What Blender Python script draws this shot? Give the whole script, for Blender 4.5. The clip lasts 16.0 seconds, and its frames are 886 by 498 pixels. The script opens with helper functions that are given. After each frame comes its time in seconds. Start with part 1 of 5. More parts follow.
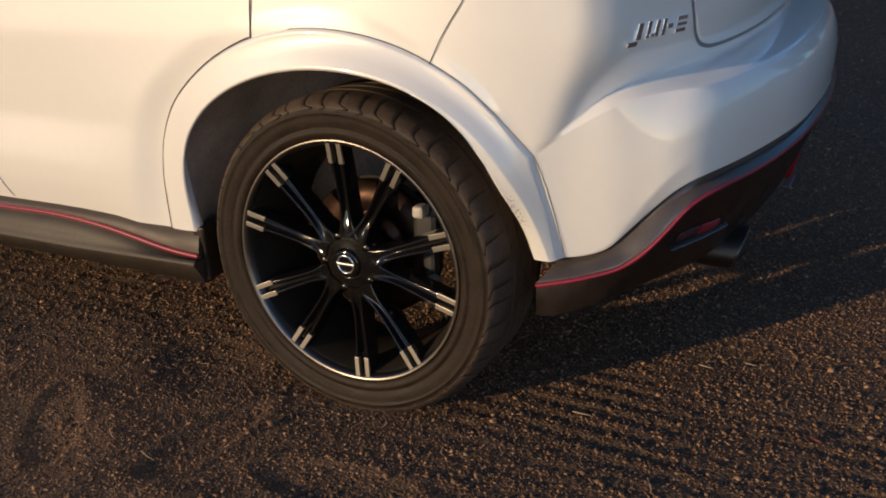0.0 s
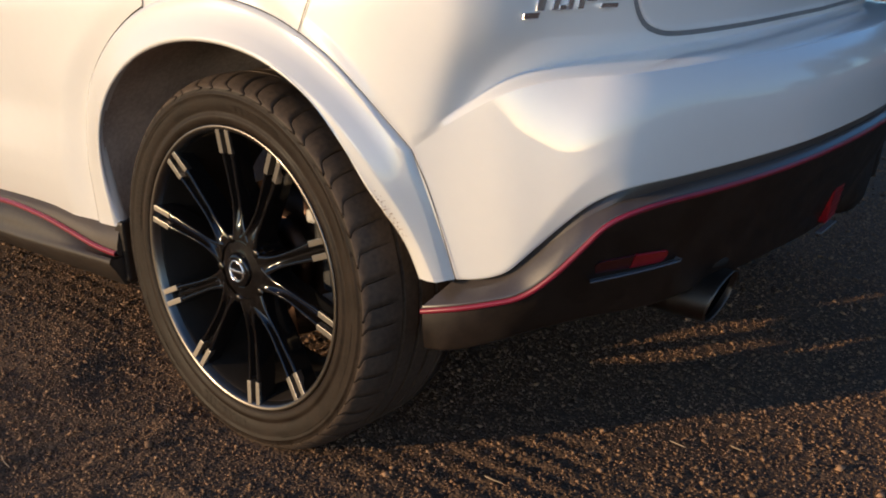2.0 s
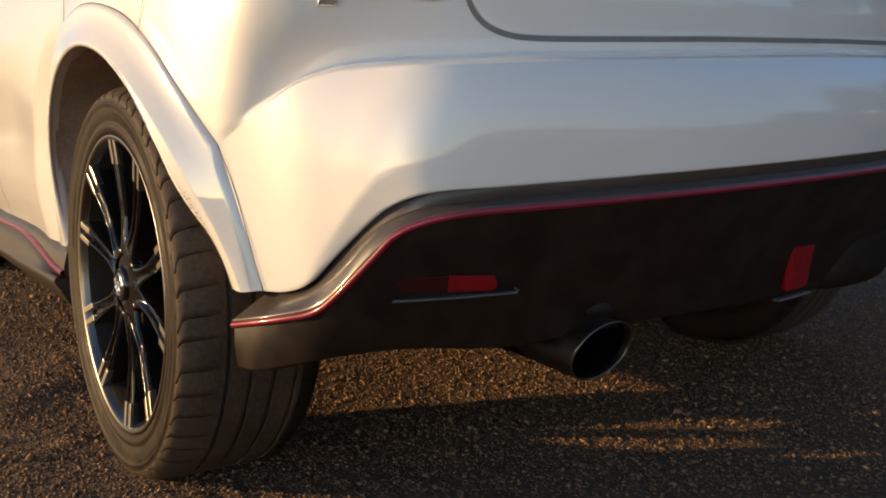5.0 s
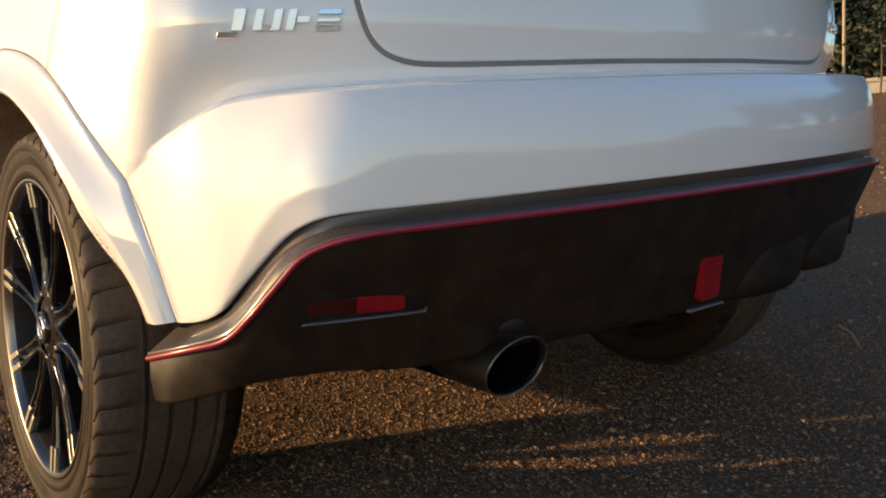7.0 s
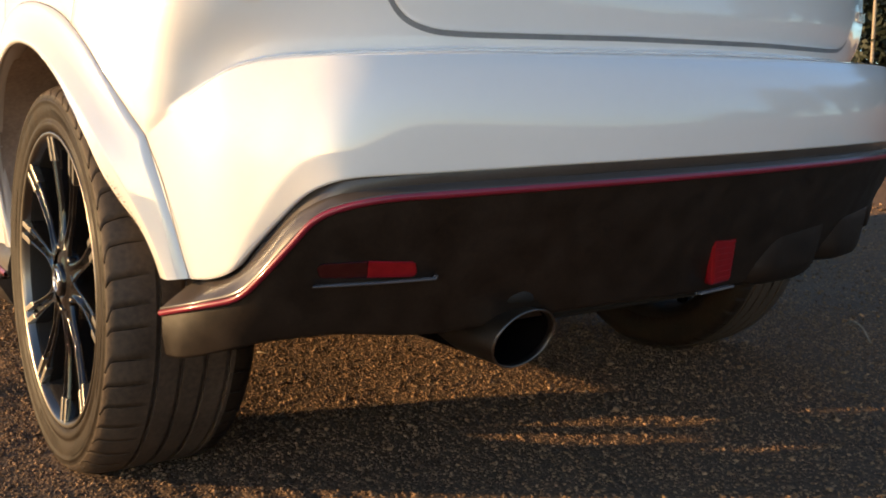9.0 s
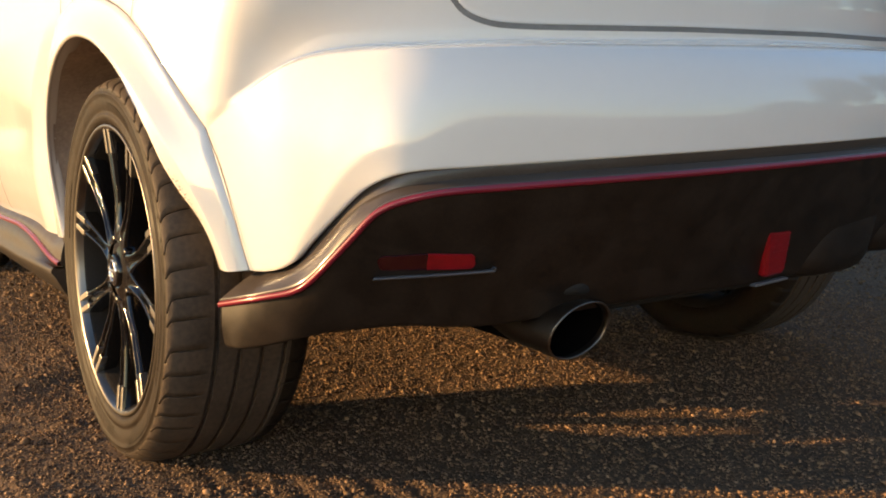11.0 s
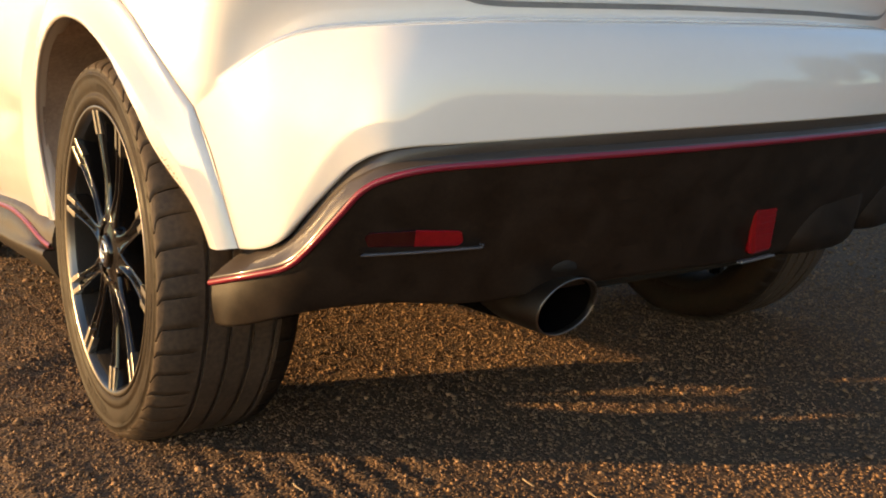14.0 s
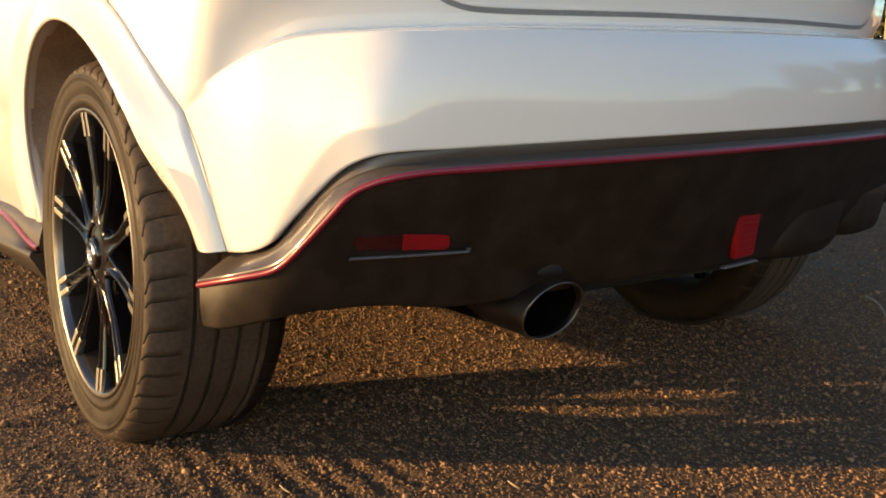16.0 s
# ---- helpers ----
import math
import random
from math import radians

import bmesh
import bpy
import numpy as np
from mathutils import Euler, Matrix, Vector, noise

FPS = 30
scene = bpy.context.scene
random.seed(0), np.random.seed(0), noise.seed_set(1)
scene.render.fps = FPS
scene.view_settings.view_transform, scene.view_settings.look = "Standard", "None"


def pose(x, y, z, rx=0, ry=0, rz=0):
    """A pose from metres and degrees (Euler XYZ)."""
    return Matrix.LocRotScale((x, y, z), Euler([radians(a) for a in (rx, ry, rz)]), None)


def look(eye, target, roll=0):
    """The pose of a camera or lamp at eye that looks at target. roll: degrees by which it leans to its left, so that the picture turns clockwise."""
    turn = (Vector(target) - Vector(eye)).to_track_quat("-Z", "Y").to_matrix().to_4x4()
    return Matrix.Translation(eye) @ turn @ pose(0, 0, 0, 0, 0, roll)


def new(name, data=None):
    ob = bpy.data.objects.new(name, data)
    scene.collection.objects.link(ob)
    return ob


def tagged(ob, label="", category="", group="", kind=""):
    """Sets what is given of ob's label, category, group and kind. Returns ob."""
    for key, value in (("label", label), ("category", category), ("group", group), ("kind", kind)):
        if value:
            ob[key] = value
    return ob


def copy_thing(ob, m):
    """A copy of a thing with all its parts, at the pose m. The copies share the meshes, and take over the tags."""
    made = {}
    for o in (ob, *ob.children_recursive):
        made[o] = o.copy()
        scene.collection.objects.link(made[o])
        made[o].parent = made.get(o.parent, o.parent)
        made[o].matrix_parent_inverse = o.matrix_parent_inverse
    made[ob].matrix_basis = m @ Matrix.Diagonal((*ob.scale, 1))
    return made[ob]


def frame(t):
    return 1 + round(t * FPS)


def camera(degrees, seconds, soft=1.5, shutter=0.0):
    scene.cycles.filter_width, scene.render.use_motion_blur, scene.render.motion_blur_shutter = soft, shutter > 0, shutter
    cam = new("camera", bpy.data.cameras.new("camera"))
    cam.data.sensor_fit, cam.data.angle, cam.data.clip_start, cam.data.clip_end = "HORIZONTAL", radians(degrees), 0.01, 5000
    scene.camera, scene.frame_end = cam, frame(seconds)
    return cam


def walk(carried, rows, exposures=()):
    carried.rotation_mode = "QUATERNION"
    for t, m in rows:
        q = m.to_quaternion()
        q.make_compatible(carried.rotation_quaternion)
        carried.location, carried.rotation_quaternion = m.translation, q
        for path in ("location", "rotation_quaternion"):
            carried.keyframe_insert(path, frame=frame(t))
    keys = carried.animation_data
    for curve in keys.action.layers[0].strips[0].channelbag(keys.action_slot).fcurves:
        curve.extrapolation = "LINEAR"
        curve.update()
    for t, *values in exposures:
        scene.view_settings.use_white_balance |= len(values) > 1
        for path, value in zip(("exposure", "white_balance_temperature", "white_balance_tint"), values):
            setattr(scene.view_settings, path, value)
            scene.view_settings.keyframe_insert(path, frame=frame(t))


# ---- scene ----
cam = camera(53.2, 16.0, soft=1.9)
PATH = [
    (0, (0.923, -1.307, 0.964), (0.035, 0.329, 0.234), -2.8),
    (0.5, (1.031, -1.179, 0.905), (-0.026, 0.357, 0.181), -1.6),
    (1, (1.097, -1.065, 0.876), (-0.006, 0.466, 0.213), -1.4),
    (1.5, (1.124, -0.954, 0.829), (-0.016, 0.577, 0.233), -0.8),
    (2, (1.19, -0.86, 0.781), (-0.049, 0.598, 0.199), -1.6),
    (2.5, (1.312, -0.769, 0.77), (-0.06, 0.579, 0.221), -0.8),
    (3, (1.387, -0.692, 0.778), (-0.067, 0.576, 0.254), -1.0),
    (3.5, (1.403, -0.589, 0.739), (-0.115, 0.609, 0.228), 0.1),
    (4, (1.443, -0.5, 0.73), (-0.114, 0.643, 0.208), -0.7),
    (4.5, (1.487, -0.437, 0.659), (-0.135, 0.655, 0.24), 1.2),
    (5, (1.495, -0.402, 0.597), (-0.114, 0.746, 0.297), -0.1),
    (5.2, (1.514, -0.382, 0.591), (-0.087, 0.791, 0.348), 0.4),
    (7.3, (1.565, -0.354, 0.565), (-0.005, 0.868, 0.366), -2.6),
    (7.5, (1.568, -0.351, 0.566), (-0.004, 0.868, 0.358), -2.4),
    (8, (1.568, -0.353, 0.561), (0.006, 0.876, 0.341), -1.7),
    (8.5, (1.576, -0.35, 0.555), (0.01, 0.871, 0.315), -0.3),
    (9, (1.569, -0.362, 0.552), (-0.019, 0.829, 0.309), 0.1),
    (9.5, (1.557, -0.374, 0.553), (-0.05, 0.792, 0.313), -0.1),
    (9.7, (1.55, -0.376, 0.558), (-0.063, 0.777, 0.296), -0.1),
    (11.8, (1.546, -0.407, 0.559), (-0.077, 0.73, 0.291), -0.2),
    (12, (1.548, -0.407, 0.557), (-0.074, 0.733, 0.295), -0.3),
    (12.5, (1.554, -0.4, 0.55), (-0.055, 0.755, 0.273), -0.6),
    (13, (1.554, -0.401, 0.548), (-0.057, 0.747, 0.255), -0.3),
    (13.5, (1.555, -0.4, 0.55), (-0.059, 0.745, 0.264), -0.5),
    (14, (1.56, -0.397, 0.546), (-0.049, 0.752, 0.247), -0.3),
    (14.5, (1.56, -0.398, 0.54), (-0.047, 0.756, 0.244), 0.0),
    (15, (1.56, -0.398, 0.542), (-0.042, 0.761, 0.241), 0.1),
    (15.5, (1.562, -0.403, 0.547), (-0.04, 0.76, 0.265), -0.3),
    (16, (1.569, -0.403, 0.548), (-0.025, 0.77, 0.257), 0.1),
]
EXPOSURES = [(0, -0.40, 4820, 10), (1.5, -0.13, 4780, 10), (2.5, -0.06, 4860, 10), (3.5, 0.0, 5350, 10), (5, 0.19, 5630, 10), (9, 0.76, 5750, 10), (12, 0.86, 6300, 10), (14.5, 0.92, 6400, 10), (16, 0.92, 6350, 10)]
walk(cam, [(t, look(eye, target, roll)) for t, eye, target, roll in PATH], EXPOSURES)


# ---- light ----
SUN_TO = Vector((-0.539, -0.842, 0.168)).normalized()
world = bpy.data.worlds.new("world")
scene.world = world
world.use_nodes = True
wn = world.node_tree.nodes
sky = wn.new("ShaderNodeTexSky")
sky.sky_type = "NISHITA"
sky.sun_disc = False
sky.sun_elevation = radians(9.6)
sky.sun_rotation = radians(147.4)
sky.dust_density = 0.6
sky.ozone_density = 2.0
wn["Background"].inputs[1].default_value = 0.138
world.node_tree.links.new(sky.outputs[0], wn["Background"].inputs[0])
sun_data = bpy.data.lights.new("sun", "SUN")
sun_data.energy = 5.9
sun_data.angle = radians(0.6)
sun_data.color = (1.0, 0.595, 0.235)
sun = new("sun", sun_data)
sun.matrix_world = look(SUN_TO * 30, (0, 0, 0))


# ---- materials ----
def material(name, color=(0.5, 0.5, 0.5), rough=0.5, metal=0.0, coat=0.0, coat_rough=0.03, var=0.0, scale=20.0, bump=0.0, bump_scale=200.0, rvar=0.0, spec=0.5, stain=None):
    m = bpy.data.materials.new(name)
    m.use_nodes = True
    n, l = m.node_tree.nodes, m.node_tree.links
    b = n["Principled BSDF"]
    b.inputs["Base Color"].default_value = (*color, 1)
    b.inputs["Roughness"].default_value = rough
    b.inputs["Metallic"].default_value = metal
    b.inputs["Coat Weight"].default_value = coat
    b.inputs["Coat Roughness"].default_value = coat_rough
    b.inputs["Specular IOR Level"].default_value = spec
    tc = n.new("ShaderNodeTexCoord")
    if var > 0:
        a, c = n.new("ShaderNodeTexNoise"), n.new("ShaderNodeTexNoise")
        for q, s in ((a, scale), (c, scale * 9)):
            q.inputs["Scale"].default_value = s
            q.inputs["Detail"].default_value = 6
            l.new(tc.outputs["Object"], q.inputs["Vector"])
        mx = n.new("ShaderNodeMath")
        mx.operation = "ADD"
        l.new(a.outputs["Fac"], mx.inputs[0])
        l.new(c.outputs["Fac"], mx.inputs[1])
        r = n.new("ShaderNodeMapRange")
        r.inputs["From Min"].default_value, r.inputs["From Max"].default_value = 0.6, 1.4
        l.new(mx.outputs[0], r.inputs["Value"])
        mix = n.new("ShaderNodeMix")
        mix.data_type = "RGBA"
        mix.inputs["A"].default_value = (*[v * (1 - var) for v in color], 1)
        mix.inputs["B"].default_value = (*(stain or [min(1, v * (1 + var)) for v in color]), 1)
        l.new(r.outputs["Result"], mix.inputs["Factor"])
        l.new(mix.outputs["Result"], b.inputs["Base Color"])
        if rvar > 0:
            rr = n.new("ShaderNodeMapRange")
            rr.inputs["From Min"].default_value, rr.inputs["From Max"].default_value = 0.3, 0.7
            rr.inputs["To Min"].default_value, rr.inputs["To Max"].default_value = max(0, rough - rvar), min(1, rough + rvar)
            l.new(a.outputs["Fac"], rr.inputs["Value"])
            l.new(rr.outputs["Result"], b.inputs["Roughness"])
    if bump > 0:
        q = n.new("ShaderNodeTexNoise")
        q.inputs["Scale"].default_value, q.inputs["Detail"].default_value = bump_scale, 4
        l.new(tc.outputs["Object"], q.inputs["Vector"])
        bp = n.new("ShaderNodeBump")
        bp.inputs["Strength"].default_value, bp.inputs["Distance"].default_value = bump, 0.002
        l.new(q.outputs["Fac"], bp.inputs["Height"])
        l.new(bp.outputs["Normal"], b.inputs["Normal"])
    return m


PAINT = material("pearl_white_paint", (0.84, 0.825, 0.795), 0.40, 0.04, 1.0, 0.040, 0.012, 6.0)
PAINT.node_tree.nodes["Principled BSDF"].inputs["Coat IOR"].default_value = 1.76
GLOSS_BLACK = material("gloss_black_lacquer", (0.006, 0.0052, 0.0050), 0.09, 0.0, 0.4, 0.03, 0.2, 30, rvar=0.03)
RIM = material("machined_rim_edge", (0.20, 0.18, 0.158), 0.34, 1.0, 0.3, 0.08, 0.08, 60)
BARREL = material("dark_grey_barrel_paint", (0.019, 0.0155, 0.0125), 0.55, 0.0, 0.0, 0.2, 0.25, 30, rvar=0.08, spec=0.16)
SATIN_GREY = material("satin_grey_trim", (0.060, 0.049, 0.042), 0.36, 0.0, 0.8, 0.12, 0.15, 25, 0.03, 1500, rvar=0.06, spec=0.40)
BLACK_PLASTIC = material("grained_black_plastic", (0.0068, 0.0054, 0.0046), 0.46, 0.0, 0.0, 0.1, 0.25, 18, 0.12, 2200, rvar=0.1, spec=0.40, stain=(0.025, 0.0156, 0.0100))
SILL_PLASTIC = material("dusty_sill_plastic", (0.027, 0.021, 0.016), 0.52, 0, 0.1, 0.15, 0.2, 9, 0.03, 1800, rvar=0.03, spec=0.35, stain=(0.042, 0.031, 0.022))
SILL_LEDGE = material("dusty_sill_ledge", (0.060, 0.046, 0.035), 0.50, 0.0, 0.15, 0.1, 0.15, 25, 0.03, 1500, rvar=0.06, spec=0.3)
GROOVE = material("dusty_dark_trim", (0.060, 0.049, 0.041), 0.40, 0.0, 0.4, 0.1, 0.2, 25, 0.05, 1500, rvar=0.06)
RED = material("red_accent_paint", (0.21, 0.010, 0.030), 0.40, 0.0, 0.5, 0.12, 0.08, 40)
RUBBER = material("dusty_tyre_rubber", (0.0105, 0.0073, 0.0051), 0.58, 0, 0, 0.1, 0.45, 22, 0.15, 900, stain=(0.029, 0.0188, 0.0114), rvar=0.1, spec=0.2)
TREAD = material("worn_tread_rubber", (0.052, 0.038, 0.028), 0.7, 0, 0, 0.1, 0.4, 14, 0.25, 600, stain=(0.095, 0.067, 0.045), rvar=0.08, spec=0.35)
ALLOY = material("machined_alloy", (0.34, 0.32, 0.295), 0.38, 1.0, 0.3, 0.08, 0.06, 60)
CHROME = material("chrome", (0.86, 0.86, 0.88), 0.22, 1.0, 0, 0.03, 0.05, 40)
STEEL = material("brushed_exhaust_steel", (0.120, 0.103, 0.088), 0.44, 1.0, 0, 0.1, 0.15, 30, rvar=0.1)
SOOT = material("soot", (0.003, 0.0025, 0.0025), 1.0, 0, 0, 0.1, 0.2, 40, spec=0.05)
LINER = material("wheel_arch_felt", (0.42, 0.35, 0.295), 0.92, 0, 0, 0.1, 0.3, 15, 0.4, 300)
UNDER = material("underbody_coating", (0.013, 0.012, 0.011), 0.85, 0, 0, 0.1, 0.3, 8, 0.2, 200)
GAP = material("shut_line_shadow_black", (0.02, 0.019, 0.018), 0.7, 0, 0, 0.1, 0.2, 40)
GAP_GREY = material("shut_line_grey", (0.20, 0.20, 0.203), 0.6, 0, 0, 0.1, 0.2, 40)
LUG = material("dark_lug_steel", (0.06, 0.056, 0.052), 0.25, 1.0, 0, 0.1, 0.15, 40)
DISC = material("rusty_brake_disc", (0.035, 0.020, 0.013), 0.45, 0.9, 0, 0.1, 0.35, 35, rvar=0.1)
EAR = material("dusty_bare_casting", (0.42, 0.39, 0.34), 0.6, 0.2, 0, 0.1, 0.3, 60)
CALIPER = material("cast_caliper", (0.035, 0.034, 0.034), 0.45, 0.3, 0, 0.1, 0.3, 40)
HANGER = material("dusty_rubber_hanger", (0.010, 0.009, 0.0085), 0.8, 0, 0, 0.1, 0.3, 90)
LENS = material("red_lamp_lens", (0.23, 0.003, 0.008), 0.3, 0, 0.5, 0.12, 0.35, 90)
LEDGE = material("grey_ledge_trim", (0.14, 0.14, 0.15), 0.40, 0.3, 0.3, 0.1, 0.1, 60)
LENS_DARK = material("dark_red_lens", (0.035, 0.002, 0.003), 0.25, 0, 0.8, 0.06, 0.12, 60)
GLASS = material("tinted_car_glass", (0.01, 0.011, 0.012), 0.04, 0, 1.0, 0.02, 0.1, 10)
CONCRETE = material("cream_rendered_wall", (0.27, 0.25, 0.23), 0.85, 0, 0, 0.1, 0.12, 1.5, 0.3, 60)
MUD = material("dried_mud", (0.24, 0.17, 0.115), 0.95, 0, 0, 0.1, 0.3, 300)
BARK = material("bark", (0.11, 0.08, 0.055), 0.9, 0, 0, 0.1, 0.3, 6, 0.5, 30)
LEAF = material("foliage", (0.012, 0.019, 0.008), 0.65, 0, 0, 0.1, 0.35, 0.8)
WOOD_POLE = material("weathered_pole", (0.36, 0.30, 0.22), 0.8, 0, 0, 0.1, 0.2, 8, 0.3, 60)
LEAF_DRY = material("dead_leaf", (0.16, 0.055, 0.03), 0.7, 0, 0, 0.1, 0.3, 200)
DRY = material("dry_stalk", (0.30, 0.225, 0.14), 0.8, 0, 0, 0.1, 0.25, 60)


def ground_material():
    m = material("gravelly_soil", (0.12, 0.088, 0.066), 0.92)
    n, l = m.node_tree.nodes, m.node_tree.links
    b = n["Principled BSDF"]
    tc = n.new("ShaderNodeTexCoord")
    vor = n.new("ShaderNodeTexVoronoi")
    vor.inputs["Scale"].default_value = 170
    fine = n.new("ShaderNodeTexNoise")
    fine.inputs["Scale"].default_value, fine.inputs["Detail"].default_value = 60, 8
    wide = n.new("ShaderNodeTexNoise")
    wide.inputs["Scale"].default_value, wide.inputs["Detail"].default_value = 1.3, 5
    for q in (vor, fine, wide):
        l.new(tc.outputs["Object"], q.inputs["Vector"])
    ramp = n.new("ShaderNodeValToRGB")
    e = ramp.color_ramp.elements
    e[0].position, e[0].color = 0.3, (0.112, 0.064, 0.029, 1)
    e[1].position, e[1].color = 0.7, (0.205, 0.121, 0.060, 1)
    l.new(fine.outputs["Fac"], ramp.inputs["Fac"])
    # single small stones pressed into the soil
    split = n.new("ShaderNodeSeparateColor")
    l.new(vor.outputs["Color"], split.inputs["Color"])
    chips = n.new("ShaderNodeValToRGB")
    c = chips.color_ramp.elements
    c[0].position, c[0].color = 0.0, (0.042, 0.024, 0.012, 1)
    c[1].position, c[1].color = 1.0, (0.290, 0.175, 0.088, 1)
    c.new(0.6).color = (0.132, 0.081, 0.044, 1)
    l.new(split.outputs["Red"], chips.inputs["Fac"])
    blend = n.new("ShaderNodeMix")
    blend.data_type = "RGBA"
    blend.inputs["Factor"].default_value = 0.55
    l.new(ramp.outputs["Color"], blend.inputs["A"])
    l.new(chips.outputs["Color"], blend.inputs["B"])
    mix = n.new("ShaderNodeMix")
    mix.data_type, mix.blend_type = "RGBA", "MULTIPLY"
    mix.inputs["Factor"].default_value = 0.4
    l.new(blend.outputs["Result"], mix.inputs["A"])
    l.new(wide.outputs["Fac"], mix.inputs["B"])
    l.new(mix.outputs["Result"], b.inputs["Base Color"])
    add = n.new("ShaderNodeMath")
    add.operation = "SUBTRACT"
    l.new(vor.outputs["Distance"], add.inputs[1])
    l.new(fine.outputs["Fac"], add.inputs[0])
    bp = n.new("ShaderNodeBump")
    bp.inputs["Strength"].default_value, bp.inputs["Distance"].default_value = 0.5, 0.005
    l.new(add.outputs[0], bp.inputs["Height"])
    l.new(bp.outputs["Normal"], b.inputs["Normal"])
    return m


def stone_material():
    m = material("crushed_stone", (0.25, 0.19, 0.15), 0.85)
    n, l = m.node_tree.nodes, m.node_tree.links
    geo = n.new("ShaderNodeNewGeometry")
    ramp = n.new("ShaderNodeValToRGB")
    e = ramp.color_ramp.elements
    e[0].position, e[0].color = 0.0, (0.078, 0.046, 0.025, 1)
    e[1].position, e[1].color = 1.0, (0.332, 0.196, 0.098, 1)
    mid = e.new(0.6)
    mid.color = (0.202, 0.117, 0.056, 1)
    l.new(geo.outputs["Random Per Island"], ramp.inputs["Fac"])
    l.new(ramp.outputs["Color"], n["Principled BSDF"].inputs["Base Color"])
    return m


SOIL = ground_material()
STONE = stone_material()


# ---- mesh helpers ----
def mesh_of(name, verts, faces, mat, smooth=True):
    me = bpy.data.meshes.new(name)
    me.from_pydata([tuple(float(c) for c in v) for v in verts], [], [tuple(int(i) for i in f) for f in faces])
    me.materials.append(mat)
    if smooth:
        me.polygons.foreach_set("use_smooth", [True] * len(me.polygons))
    me.update()
    return me


def part(name, me, parent=None, label=""):
    """One mesh object under a thing or under a part."""
    ob = new(name, me)
    if parent is not None:
        ob.parent = parent
        ob.matrix_parent_inverse = parent.matrix_world.inverted()
    return tagged(ob, label) if label else ob


def catmull(pts, n):
    """n points along a smooth curve through pts, evenly in the index of the points."""
    p = np.array(pts, float)
    q = np.vstack([2 * p[0] - p[1], p, 2 * p[-1] - p[-2]])
    u = np.linspace(0, len(p) - 1, n)
    i = np.minimum(u.astype(int), len(p) - 2)
    t = (u - i)[:, None]
    a, b, c, d = q[i], q[i + 1], q[i + 2], q[i + 3]
    return 0.5 * (2 * b + (c - a) * t + (2 * a - 5 * b + 4 * c - d) * t**2 + (3 * b - a - 3 * c + d) * t**3)


def even(pts, n):
    """n points along the curve, evenly in length."""
    p = catmull(pts, 40 * len(pts))
    d = np.r_[0, np.cumsum(np.linalg.norm(np.diff(p, axis=0), axis=1))]
    s = np.linspace(0, d[-1], n)
    return np.stack([np.interp(s, d, p[:, k]) for k in range(p.shape[1])], 1)


def grid_faces(rows, cols, wrap_rows=False, wrap_cols=False, start=0, flip=False):
    out = []
    for i in range(rows if wrap_rows else rows - 1):
        for j in range(cols if wrap_cols else cols - 1):
            a, b = i * cols + j, i * cols + (j + 1) % cols
            c, d = ((i + 1) % rows) * cols + (j + 1) % cols, ((i + 1) % rows) * cols + j
            out.append((start + a, start + d, start + c, start + b) if flip else (start + a, start + b, start + c, start + d))
    return out


CENTRE = 0.866
ROLL = 0.036  # the car leans a little to its left
WHEELBASE = 2.53


def mirror_y(g):
    g = g.copy()
    g[..., 2] += ROLL * 2 * (CENTRE - g[..., 1])
    g[..., 1] = 2 * CENTRE - g[..., 1]
    return g


def whole(g):
    """A grid of the left half whose last column lies in the middle, carried on to the right."""
    return np.concatenate([g, mirror_y(g)[:, ::-1][:, 1:]], 1)


def mirror_x(g):
    g = g.copy()
    g[..., 0] = -WHEELBASE - g[..., 0]
    return g


def surface(name, grids, mat, wrap_cols=False, flip=False):
    """One mesh of several grids (rows, cols, 3); a grid may come with True to turn its faces."""
    verts, faces = [], []
    for g in grids:
        turn = flip
        if isinstance(g, tuple):
            g, turn = g[0], flip != g[1]
        faces += grid_faces(g.shape[0], g.shape[1], False, wrap_cols, len(verts), turn)
        verts += list(g.reshape(-1, 3))
    return mesh_of(name, verts, faces, mat)


def tube(path, radius, seg=8, squash=1.0):
    """A grid round a path; radius a number or one for each point."""
    p = np.array(path, float)
    t = np.gradient(p, axis=0)
    t /= np.linalg.norm(t, axis=1)[:, None]
    ref = np.where(np.abs(t[:, 2:3]) > 0.9, np.array([[1.0, 0, 0]]), np.array([[0, 0, 1.0]]))
    a = np.cross(t, ref)
    a /= np.linalg.norm(a, axis=1)[:, None]
    b = np.cross(a, t)
    w = np.linspace(0, 2 * np.pi, seg, endpoint=False)
    r = np.broadcast_to(np.asarray(radius, float), (len(p),))[:, None, None]
    return p[:, None] + r * (np.cos(w)[None, :, None] * a[:, None] + squash * np.sin(w)[None, :, None] * b[:, None])


def lathe(profile, seg, centre=(0, 0, 0)):
    """profile: rows of (y, radius), turned about the y axis. Grid (seg + 1, len)."""
    p = np.array(profile, float)
    w = np.linspace(0, 2 * np.pi, seg + 1)
    return np.stack([np.cos(w)[:, None] * p[:, 1] + centre[0], np.broadcast_to(p[:, 0], (seg + 1, len(p))) + centre[1], np.sin(w)[:, None] * p[:, 1] + centre[2]], -1)


